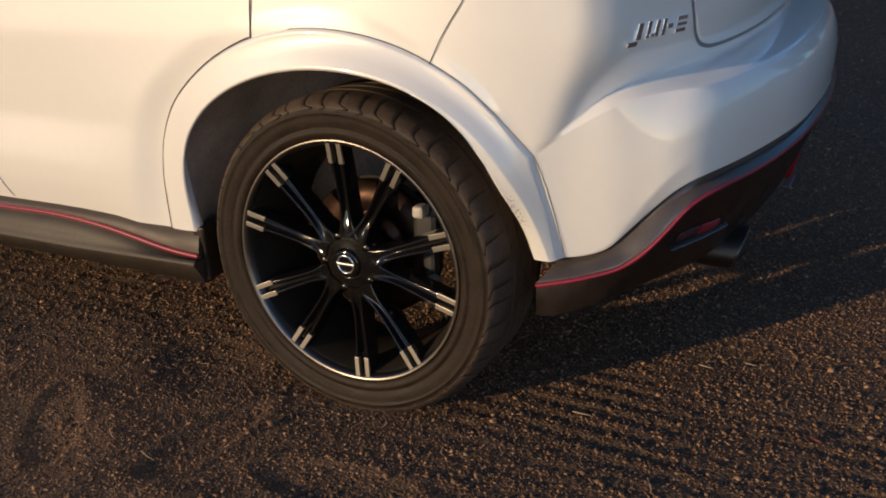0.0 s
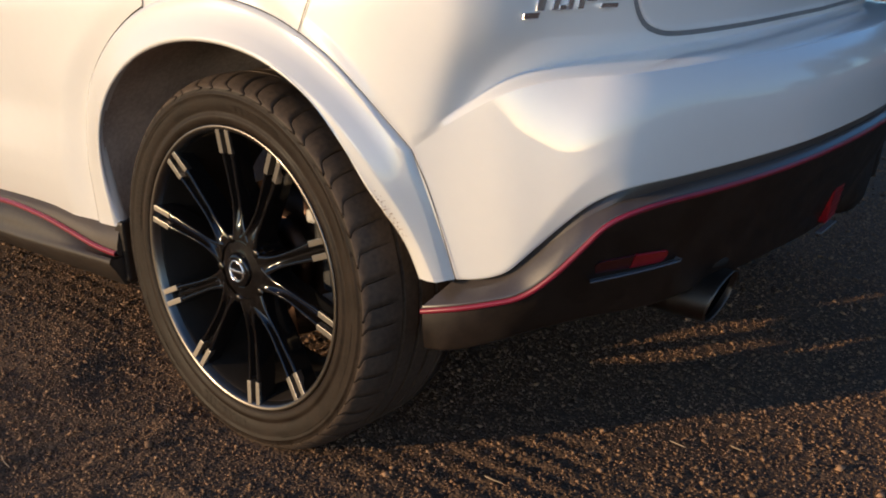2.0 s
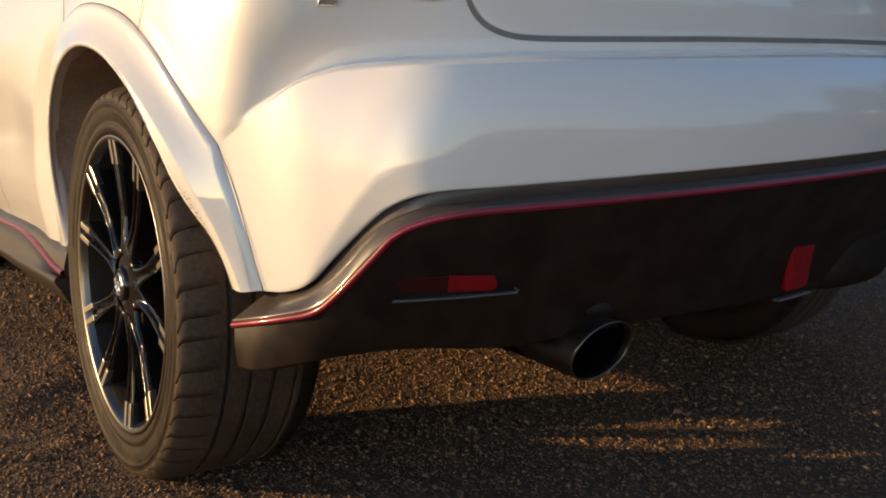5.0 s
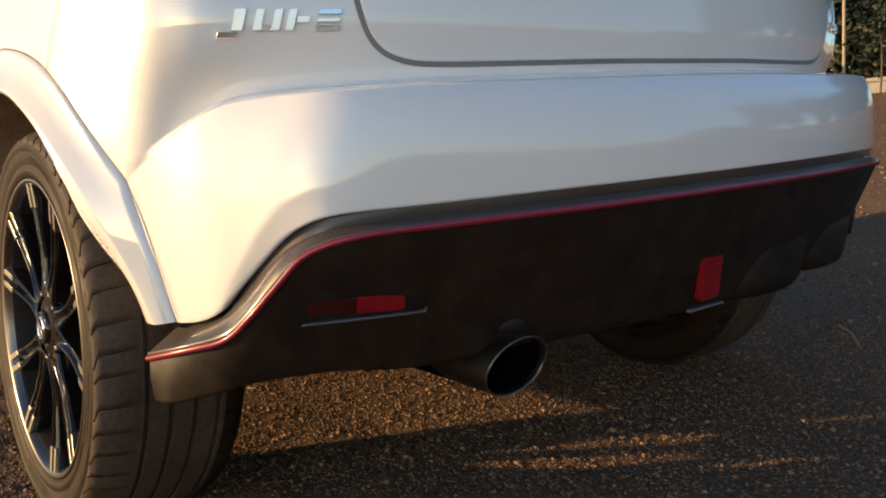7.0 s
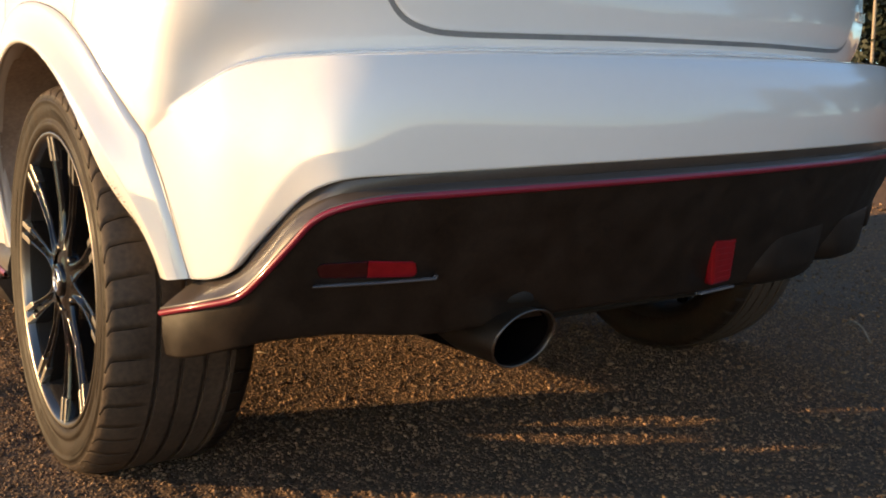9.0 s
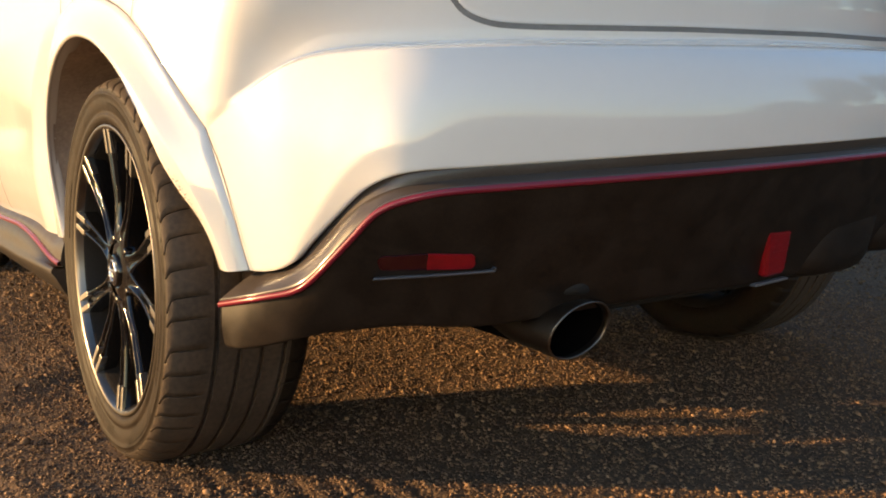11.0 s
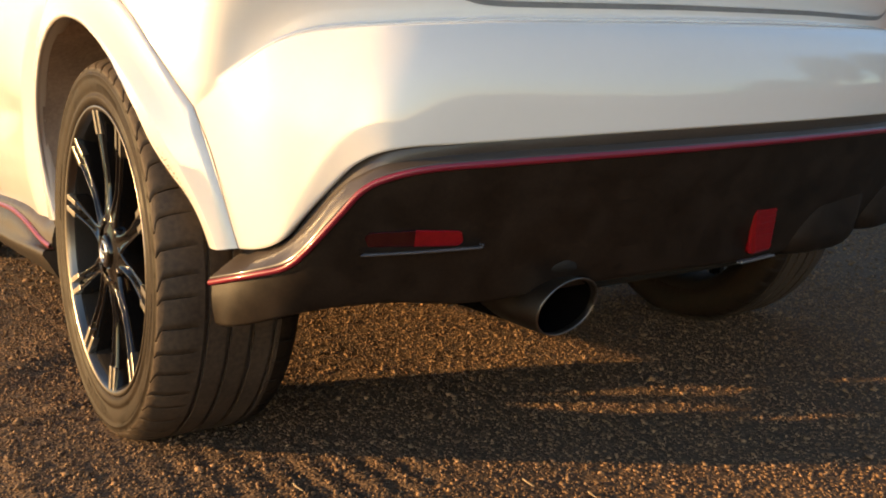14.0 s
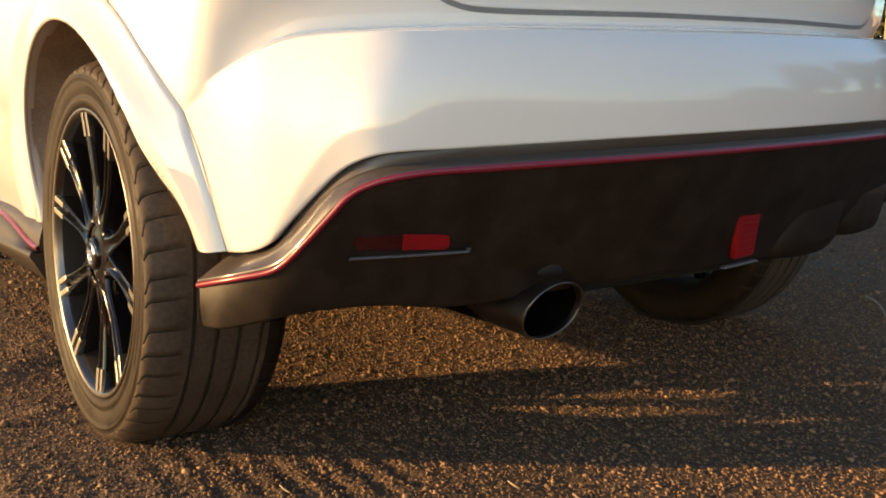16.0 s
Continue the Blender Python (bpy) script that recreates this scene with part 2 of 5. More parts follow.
def box_mesh(name, lo, hi, mat, bevel=0.003):
    bm = bmesh.new()
    bmesh.ops.create_cube(bm, size=1)
    for v in bm.verts:
        v.co = Vector([(lo[k] + hi[k]) / 2 + v.co[k] * (hi[k] - lo[k]) for k in range(3)])
    if bevel:
        bmesh.ops.bevel(bm, geom=bm.edges[:], offset=bevel, segments=2, affect="EDGES", profile=0.5)
    me = bpy.data.meshes.new(name)
    bm.to_mesh(me)
    bm.free()
    me.materials.append(mat)
    return me


# ---- car: controlling lines of the left half ----
car = tagged(new("car"), "white compact crossover with black and red lower trim parked on gravel", "car")

LEVELS = np.array([0.30, 0.36, 0.42, 0.50, 0.56, 0.60, 0.64, 0.66, 0.68, 0.70, 0.72, 0.74, 0.76, 0.78, 0.80, 0.83, 0.86, 0.94, 1.06])
HEAD_S = [-1.265, -0.4, -0.1, 0.08, 0.20, 0.28, 0.34, 0.40, 0.438, 0.458, 0.478, 0.53, 0.60, 0.70, 0.82, 1.0, 1.15, 1.5]
HEAD_A = [0.0, 0.4, 1.2, 2.6, 5.2, 9.5, 15.0, 19.0, 23.0, 36.0, 53.0, 59.0, 63.0, 69.0, 76.0, 83.0, 88.0, 90.0]
N_PLAN = 1500


def plan_at(z):
    """The body's plan line at a height: the heading turns round the corner, earlier low down. Rows of (s, x, y)."""
    fine = np.linspace(-1.265, 1.7, 6000)
    low = np.clip((0.755 - z) / 0.195, 0, 1)
    early = 0.055 * (0.5 * low * low * (3 - 2 * low) + 0.5 * low) * np.clip((fine - 0.26) / 0.14, 0, 1) * (1 - 0.6 * np.clip((fine - 0.45) / 0.12, 0, 1))
    head = np.interp(fine + early, HEAD_S, HEAD_A)
    kern = np.hanning(61)
    head = np.radians(np.convolve(np.pad(head, 30, "edge"), kern / kern.sum(), "valid"))
    step = fine[1] - fine[0]
    x = -1.265 + np.r_[0, np.cumsum(np.cos(head[:-1]))] * step
    y = -0.031 + np.r_[0, np.cumsum(np.sin(head[:-1]))] * step
    end = np.argmax(y > CENTRE)
    fine, x, y = fine[: end + 1], x[: end + 1], y[: end + 1]
    s = np.linspace(-1.265, S_END, N_PLAN)
    own = np.where(s < 0.3, s, 0.3 + (s - 0.3) * (fine[-1] - 0.3) / (S_END - 0.3))
    return np.stack([np.interp(own, fine, x), np.interp(own, fine, y)], 1)


S_END = 1.29
PLANS = np.stack([plan_at(z) for z in LEVELS])
PLAN_S = np.linspace(-1.265, S_END, N_PLAN)
PLAN = PLANS[10]
PLAN_T = np.gradient(PLAN, axis=0)
PLAN_IN = np.stack([-PLAN_T[:, 1], PLAN_T[:, 0]], 1) / np.linalg.norm(PLAN_T, axis=1)[:, None]


def hull(s, z):
    """The upper body's skin at a length s along the plan and a height z."""
    s, z = np.broadcast_arrays(np.asarray(s, float), np.asarray(z, float))
    k = np.clip(np.searchsorted(LEVELS, z) - 1, 0, len(LEVELS) - 2)
    f = np.clip((z - LEVELS[k]) / (LEVELS[k + 1] - LEVELS[k]), 0, 1)[..., None]
    at = np.clip((s + 1.265) / (S_END + 1.265) * (N_PLAN - 1), 0, N_PLAN - 1.001)
    i = at.astype(int)
    g = (at - i)[..., None]
    lo = PLANS[k, i] * (1 - g) + PLANS[k, i + 1] * g
    hi = PLANS[k + 1, i] * (1 - g) + PLANS[k + 1, i + 1] * g
    base = lo * (1 - f) + hi * f
    inn = np.stack([np.interp(s, PLAN_S, PLAN_IN[:, q]) for q in range(2)], -1)
    door = np.interp(z, [0.32, 0.36, 0.41, 0.46, 0.50, 0.56, 0.64, 0.75, 0.90, 1.05], [0.050, 0.034, 0.021, 0.014, 0.016, 0.021, 0.012, 0.0, 0.008, 0.035])
    wing = np.interp(z, [0.32, 0.5, 0.62, 0.75, 0.90, 1.05], [0.030, 0.008, 0.001, 0.0, 0.006, 0.035])
    w = np.clip((s + 0.75) / 0.4, 0, 1)
    w = w * w * (3 - 2 * w)
    off = door * (1 - w) + wing * w
    rise = np.clip((z - 0.645) / 0.08, 0, 1)
    off = off - 0.010 * np.exp(-(((s - 0.52) / 0.075) ** 2)) * rise * rise * (3 - 2 * rise)
    return np.concatenate([base + inn * off[..., None], z[..., None]], -1)


ARCH_OUT = [(-0.458, 0.014, 0.332), (-0.452, 0.008, 0.40), (-0.440, 0.0, 0.47), (-0.415, -0.006, 0.545), (-0.370, -0.012, 0.615), (-0.300, -0.018, 0.675), (-0.220, -0.022, 0.722), (-0.130, -0.026, 0.755), (-0.030, -0.026, 0.770), (0.070, -0.020, 0.763), (0.166, -0.010, 0.735), (0.259, -0.006, 0.688), (0.311, 0.004, 0.642), (0.348, 0.020, 0.597), (0.377, 0.036, 0.558)]
ARCH_FOOT = [(0.377, 0.036, 0.558), (0.393, 0.050, 0.501), (0.407, 0.061, 0.439), (0.420, 0.074, 0.367)]
ARCH_IN = [(-0.378, 0.012, 0.337), (-0.381, 0.002, 0.40), (-0.380, -0.007, 0.47), (-0.365, -0.014, 0.53), (-0.325, -0.020, 0.58), (-0.265, -0.027, 0.628), (-0.195, -0.032, 0.668), (-0.110, -0.038, 0.692), (-0.025, -0.044, 0.704), (0.060, -0.049, 0.704), (0.135, -0.051, 0.692), (0.205, -0.050, 0.670), (0.252, -0.044, 0.638), (0.285, -0.037, 0.600), (0.312, -0.025, 0.555)]
ARCH_IN_FOOT = [(0.312, -0.025, 0.555), (0.331, -0.012, 0.510), (0.345, 0.006, 0.472), (0.353, 0.025, 0.440), (0.360, 0.039, 0.408), (0.370, 0.050, 0.364)]
CREASE = [(0.377, 0.036, 0.558), (0.410, 0.053, 0.583), (0.450, 0.074, 0.610), (0.489, 0.093, 0.632), (0.527, 0.124, 0.646), (0.568, 0.162, 0.652), (0.612, 0.201, 0.654), (0.649, 0.274, 0.657), (0.675, 0.365, 0.661), (0.700, 0.485, 0.664), (0.717, 0.630, 0.669), (0.726, 0.866, 0.677)]
SKIRT = [(0.420, 0.074, 0.367), (0.450, 0.088, 0.369), (0.485, 0.101, 0.381), (0.510, 0.112, 0.404), (0.551, 0.135, 0.448), (0.593, 0.158, 0.487), (0.632, 0.193, 0.506), (0.665, 0.266, 0.511), (0.697, 0.361, 0.516), (0.730, 0.484, 0.522), (0.751, 0.626, 0.5275), (0.762, 0.866, 0.536)]
STRIPE = [(0.374, 0.047, 0.315), (0.427, 0.058, 0.327), (0.472, 0.076, 0.338), (0.515, 0.100, 0.351), (0.555, 0.117, 0.384), (0.590, 0.142, 0.427), (0.617, 0.165, 0.460), (0.655, 0.218, 0.478), (0.690, 0.300, 0.484), (0.725, 0.425, 0.490), (0.752, 0.600, 0.4965), (0.764, 0.866, 0.506)]
LOWER = [(0.373, 0.050, 0.255), (0.410, 0.058, 0.258), (0.450, 0.080, 0.268), (0.485, 0.105, 0.280), (0.515, 0.140, 0.290), (0.545, 0.180, 0.296), (0.570, 0.230, 0.298), (0.590, 0.290, 0.292), (0.610, 0.360, 0.290), (0.640, 0.460, 0.300), (0.670, 0.620, 0.310), (0.685, 0.866, 0.310)]
N_ARCH, N_REAR = 110, 150

def rear_line(pts):
    """A smooth line from the flare to the middle of the car, which it crosses square."""
    p = np.array(pts)
    c = catmull(np.vstack([p, mirror_y(p)[::-1][1:3]]), int(round((N_REAR - 1) * (len(p) + 1) / (len(p) - 1))) + 1)
    full = np.vstack([c[:N_REAR], mirror_y(c[:N_REAR])[::-1][1:]])
    kern = np.hanning(17)
    kern /= kern.sum()
    pad = np.vstack([2 * full[0] - full[8:0:-1], full, 2 * full[-1] - full[-2:-10:-1]])
    sm = np.stack([np.convolve(pad[:, k], kern, "valid") for k in range(3)], 1)
    return sm[:N_REAR]


crease, skirt, stripe, lower = (rear_line(q) for q in (CREASE, SKIRT, STRIPE, LOWER))


def plan_out(curve):
    """Level outward directions along a curve that runs rearward round the left corner."""
    t = np.gradient(curve, axis=0)
    n = np.stack([t[:, 1], -t[:, 0], 0 * t[:, 0]], 1)
    return n / np.linalg.norm(n, axis=1)[:, None]


# upper body: from the arch edge and the crease up to the shoulder
foot_curve = catmull(ARCH_OUT, N_ARCH)
foot_curve[-1] = crease[0]
bottom = np.vstack([foot_curve, crease[1:]])
near = np.argmin(np.linalg.norm(bottom[:, None, :2] - PLAN[None], axis=2), axis=1)
bottom_s = np.where(bottom[:, 0] < 0.2, bottom[:, 0], PLAN_S[near])
even_k = np.hanning(23) / np.hanning(23).sum()
eased_s = np.convolve(np.pad(bottom_s, 11, "reflect", reflect_type="odd"), even_k, "valid")
bottom_s = np.where(np.arange(len(bottom_s)) > N_ARCH + 4, eased_s, bottom_s)
bottom_s = np.maximum.accumulate(bottom_s)
u = np.linspace(0, 1, len(bottom))
k_front, k_top, k_kink = 0.16, 0.27, (N_ARCH - 1) / (len(bottom) - 1)
top_s = np.interp(u, [0, k_front, k_top, k_kink, 1], [-1.265, -1.265, -0.15, 0.42, PLAN_S[-1]])
top_z = np.interp(u, [0, k_front, 1], [0.350, 1.05, 1.05])
steps = np.linspace(0, 1, 90) ** 2.1
gs = bottom_s[None] + (top_s - bottom_s)[None] * steps[:, None]
gz = bottom[None, :, 2] + (top_z - bottom[:, 2])[None] * steps[:, None]
skin = hull(gs, gz)
shift = bottom - hull(bottom_s, bottom[:, 2])
far = np.sqrt((gs - bottom_s[None]) ** 2 + (gz - bottom[None, :, 2]) ** 2)
soft_len = np.interp(u, [0, k_kink - 0.03, k_kink + 0.03, k_kink + 0.25, k_kink + 0.42], [0.10, 0.04, 0.013, 0.017, 0.025])
ft = np.clip(far / soft_len[None], 0, 1)
upper = skin + shift[None] * ((1 - ft) ** 2 * (1 + 2 * ft))[..., None]

# lower body: the bumper skin between crease and skirt
out = plan_out(skirt)
wr = np.clip((np.arange(N_REAR) - 58) / 44, 0, 1)[:, None]
wr = wr * wr * (3 - 2 * wr)
# a facet that turns away from the side runs along the rising skirt
run = np.gradient(skirt, axis=0)
run /= np.linalg.norm(run, axis=1)[:, None]
face_h = np.radians(np.maximum(60.0, np.degrees(np.arctan2(run[:, 1], run[:, 0]))))
want = np.stack([np.sin(face_h) * 0.88, -np.cos(face_h) * 0.88, np.interp(skirt[:, 0], [0.57, 0.66], [-0.03, -0.02])], 1)
want -= (want * run).sum(1)[:, None] * run
want /= np.linalg.norm(want, axis=1)[:, None]
rise_to = np.cross(want, run)
rise_to *= np.sign(rise_to[:, 2:3])
wide = np.interp(skirt[:, 0], [0.45, 0.48, 0.51, 0.55, 0.60, 0.64, 0.68, 0.74], [0.0, 0.002, 0.007, 0.020, 0.040, 0.044, 0.030, 0.018])
soft = np.hanning(29) / np.hanning(29).sum()
wide = np.convolve(np.pad(wide, 14, "edge"), soft, "valid")[:, None]
facet = skirt + rise_to * wide
pad = np.vstack([2 * facet[0] - facet[14:0:-1], facet, mirror_y(facet)[::-1][1:15]])
facet = np.stack([np.convolve(pad[:, q], soft, "valid") for q in range(3)], 1) * np.clip(wide / 0.006, 0, 1) + facet * (1 - np.clip(wide / 0.006, 0, 1))
mid = (crease + facet) / 2
ctrl_side = mid + out * 0.003
rise_c = np.interp(np.arange(N_REAR), [60, 100], [0.88, 0.80])[:, None]
ctrl_rear = np.concatenate([(facet + out * 0.006)[:, :2], crease[:, 2:] * rise_c + facet[:, 2:] * (1 - rise_c)], 1)
ctrl = ctrl_side * (1 - wr) + ctrl_rear * wr
tt = np.linspace(0, 1, 40)[:, None, None]
bumper_skin = (1 - tt) ** 2 * facet[None] + 2 * tt * (1 - tt) * ctrl[None] + tt**2 * crease[None]
full = whole(bumper_skin)
kern = np.hanning(27) / np.hanning(27).sum()
pad = np.concatenate([2 * full[:, :1] - full[:, 13:0:-1], full, 2 * full[:, -1:] - full[:, -2:-15:-1]], 1)
even_out = np.stack([np.stack([np.convolve(pad[r, :, q], kern, "valid") for q in range(3)], 1) for r in range(len(full))])[:, :N_REAR]
weight = np.clip(np.minimum(tt / 0.15, (1 - tt) / 0.2), 0, 1)
bumper_skin = bumper_skin * (1 - weight) + even_out * weight
hem = np.stack([skirt - out * 0.016 + [0, 0, 0.002], skirt - out * 0.002 + [0, 0, -0.0015], skirt])
band = np.stack([skirt + (facet - skirt) * q for q in (0.35, 0.7, 0.92)])
prof = np.concatenate([skirt[None], band, bumper_skin])
# even spacing up each profile, then the ridge is eased: little on the flank, more towards the back
along_up = np.concatenate([np.zeros((1, N_REAR)), np.cumsum(np.linalg.norm(np.diff(prof, axis=0), axis=2), axis=0)])
N_UP = 56
sheet = np.zeros((N_UP, N_REAR, 3))
for j in range(N_REAR):
    at = np.linspace(0, along_up[-1, j], N_UP)
    for q in range(3):
        sheet[:, j, q] = np.interp(at, along_up[:, j], prof[:, j, q])
ease = np.interp(np.arange(N_REAR), [30, 68, 94], [1, 2, 26])
for step in range(26):
    k = np.clip(ease - step, 0, 1)[None, :, None] * 0.5
    sheet[1:-1] = sheet[1:-1] * (1 - k) + k * 0.5 * (sheet[:-2] + sheet[2:])
# above the facet the flank bulges a little
swell = np.interp(np.arange(N_REAR), [8, 28, 45, 66, 82], [0, 0.0042, 0.0056, 0.0048, 0])
swell = np.convolve(np.pad(swell, 8, "edge"), np.hanning(17) / np.hanning(17).sum(), "valid")
from_facet = np.clip(wide[:, 0] / along_up[-1], 0, 0.6)
rise = np.clip((np.linspace(0, 1, N_UP)[:, None] - from_facet) / (1 - from_facet), 0, 1)
sheet += out[None] * (swell * 4 * rise * (1 - rise))[..., None]
# towards the lower edge the back of the bumper tucks in
low_part = np.clip(1 - np.linspace(0, 1, N_UP) / 0.45, 0, 1)[:, None, None] ** 2
sheet -= (out * wr)[None] * 0.0023 * low_part
hem[:2] -= (out * wr)[None] * 0.0023
bumper_skin = np.concatenate([hem[:2], sheet])


def quarters(g):
    """The four mirrored copies of a grid of the left rear quarter."""
    g = whole(g)
    return [g, (mirror_x(g), True)]


part("body_shell", surface("body_shell", quarters(upper), PAINT), car, "pearl white painted body shell")
part("rear_bumper", surface("rear_bumper", [whole(bumper_skin)], PAINT), car, "pearl white bumper skin")
front_skin = mirror_x(whole(bumper_skin))
part("front_bumper", surface("front_bumper", [(front_skin, True)], PAINT), car)

# roof and windows above the shoulder, closing the shell
rim_line = np.vstack([upper[-1, u >= k_front - 0.002]])
loop_half = np.vstack([rim_line, mirror_y(rim_line)[::-1][1:]])
loop = np.vstack([loop_half, mirror_x(loop_half)[::-1]])
mid_p = np.array([-1.3, CENTRE, 0])
roof_rows = []
for inset, zz in ((1.0, 1.05), (0.95, 1.08), (0.93, 1.10)):
    r = (loop - mid_p) * [inset, inset, 0] + mid_p
    r[:, 2] = zz
    roof_rows.append(r)
part("shoulder", surface("shoulder", [np.stack(roof_rows)], PAINT, True, True), car)
cabin_rows = []
for ix, iy, zz in ((0.80, 0.92, 1.09), (0.72, 0.84, 1.30), (0.62, 0.74, 1.50)):
    r = (loop - mid_p) * [ix, iy, 0] + mid_p
    r[:, 2] = zz
    cabin_rows.append(r)
part("windows", surface("windows", [np.stack(cabin_rows)], GLASS, True, True), car, "dark tinted window band")
roof = []
for f, zz in ((1.01, 1.495), (0.97, 1.53), (0.8, 1.555), (0.4, 1.57), (0.01, 1.572)):
    r = (cabin_rows[-1] - mid_p) * [f, f, 0] + mid_p
    r[:, 2] = zz
    roof.append(r)
part("roof", surface("roof", [np.stack(roof)], PAINT, True, True), car)
deck = [(loop - mid_p) * [f, f, 0] + mid_p + [0, 0, 1.098] for f in (0.935, 0.6, 0.01)]
part("bonnet_deck", surface("bonnet_deck", [np.stack(deck)], PAINT, True, True), car)


# ---- wheel-arch flares ----
def flare_grid():
    o = np.vstack([foot_curve, catmull(ARCH_FOOT, 50)[1:]])
    i = np.vstack([catmull(ARCH_IN, N_ARCH), catmull(ARCH_IN_FOOT, 50)[1:]])
    t = np.gradient(o + i, axis=0)
    n = np.cross(i - o, t)
    n /= np.linalg.norm(n, axis=1)[:, None]
    n *= np.sign(-n[:, 1:2])
    k = np.linspace(0, 1, len(o))[:, None]
    cham = np.interp(k, [0, 0.40, 0.60, 0.69, 0.80, 1], [0.05, 0.07, 0.13, 0.19, 0.20, 0.29])
    c_up = np.interp(k, [0, 0.40, 0.56, 0.69, 0.80, 0.90, 1], [0.005, 0.007, 0.006, 0.0036, 0.0042, 0.0062, 0.0082])
    ridge = np.interp(k, [0, 0.50, 0.62, 0.74, 0.88, 1], [0.90, 0.89, 0.84, 0.74, 0.62, 0.52])
    up = np.interp(k, [0, 0.50, 0.62, 0.72, 0.80, 0.90, 1], [0.009, 0.010, 0.0105, 0.0105, 0.0105, 0.0128, 0.0135])
    soft = np.hanning(33) / np.hanning(33).sum()
    cham, c_up, ridge, up = (np.convolve(np.pad(v[:, 0], 16, "edge"), soft, "valid")[:, None] for v in (cham, c_up, ridge, up))
    d = i - o
    a, b = o + d * cham + n * c_up, o + d * ridge + n * up
    rows = [o - n * 0.01, o, a - d * 0.02 - n * 0.0012, a, a + (b - a) * 0.06, a + (b - a) * 0.5 + n * 0.0012, b + (a - b) * 0.08, b, b + (i - b) * 0.12, i + (b - i) * 0.5 + n * 0.0015, i + (b - i) * 0.12, i, i + [0, 0.004, 0]]
    wide_k = np.hanning(53) / np.hanning(53).sum()
    for k_row in range(4, 10):
        line = rows[k_row]
        pad_l = np.vstack([2 * line[0] - line[26:0:-1], line, 2 * line[-1] - line[-2:-28:-1]])
        rows[k_row] = np.stack([np.convolve(pad_l[:, q], wide_k, "valid") for q in range(3)], 1)
    for k_row in (3, 10):
        line = rows[k_row]
        pad_l = np.vstack([2 * line[0] - line[16:0:-1], line, 2 * line[-1] - line[-2:-18:-1]])
        rows[k_row] = np.stack([np.convolve(pad_l[:, q], soft, "valid") for q in range(3)], 1)
    rad = (i - [0, 0, 0.322]) * [1, 0, 1]
    rad /= np.linalg.norm(rad, axis=1)[:, None]
    deep = np.interp(i[:, 0], [-0.25, 0.15], [0.40, 1.0])[:, None]
    rows += [i + [0, 0.012, 0] + rad * 0.001, i + [0, 0.045, 0] * deep + rad * 0.012 * deep, i + [0, 0.070, 0] * deep + rad * np.interp(i[:, 0], [-0.25, 0.15], [0.016, 0.045])[:, None]]
    return np.stack(rows)


flare = flare_grid()
rim_o, rim_n = flare[1, 60:], (flare[1] - flare[0])[60:] / 0.01
rim_e = (flare[1] - flare[3])[60:]
rim_e = rim_e - (rim_e * rim_n).sum(1)[:, None] * rim_n
rim_e /= np.linalg.norm(rim_e, axis=1)[:, None]
joint = np.stack([rim_o + rim_n * 0.0026 - rim_e * 0.0010, rim_o + rim_n * 0.0028 + rim_e * 0.0004])
part("flare_joint", surface("flare_joint", [joint], GAP), car, "dark joint line beside the flare")
part("flare_joint", surface("flare_joint", [(mirror_y(joint), True)], GAP), car)
for g, turn, nm in ((flare, False, "left rear"), (mirror_y(flare), True, ""), (mirror_x(flare), True, ""), (mirror_x(mirror_y(flare)), False, "")):
    part("wheel_arch_flare", surface("wheel_arch_flare", [(g, not turn)], PAINT), car, "white wheel arch flare with dirt specks" if nm else "")


# dried mud specks on the foot of the flare
spot = random.Random(12)
speck_v, speck_f = [], []
for _ in range(70):
    col = min(158, max(100, int(spot.gauss(131, 5))))
    q = min(0.95, max(0.05, spot.gauss(0.72, 0.22)))
    p = flare[7, col] * (1 - q) + flare[11, col] * q
    e1 = flare[11, col] - flare[7, col]
    e2 = flare[7, col] - flare[7, col - 1]
    e1, e2 = e1 / np.linalg.norm(e1), e2 / np.linalg.norm(e2)
    up = np.cross(e1, e2)
    up *= np.sign(-up[1])
    r = spot.uniform(0.0005, 0.0013)
    base = len(speck_v)
    for a in range(6):
        w = a * math.pi / 3
        k = spot.uniform(0.6, 1.3) * r
        speck_v.append(p + up * 0.0024 + e1 * math.cos(w) * k + e2 * math.sin(w) * k)
    speck_v.append(p + up * (0.0024 + r * 0.5))
    speck_f += [(base + a, base + (a + 1) % 6, base + 6) for a in range(6)]
tagged(part("mud_specks", mesh_of("mud_specks", speck_v, speck_f, MUD), car), kind="stuff")


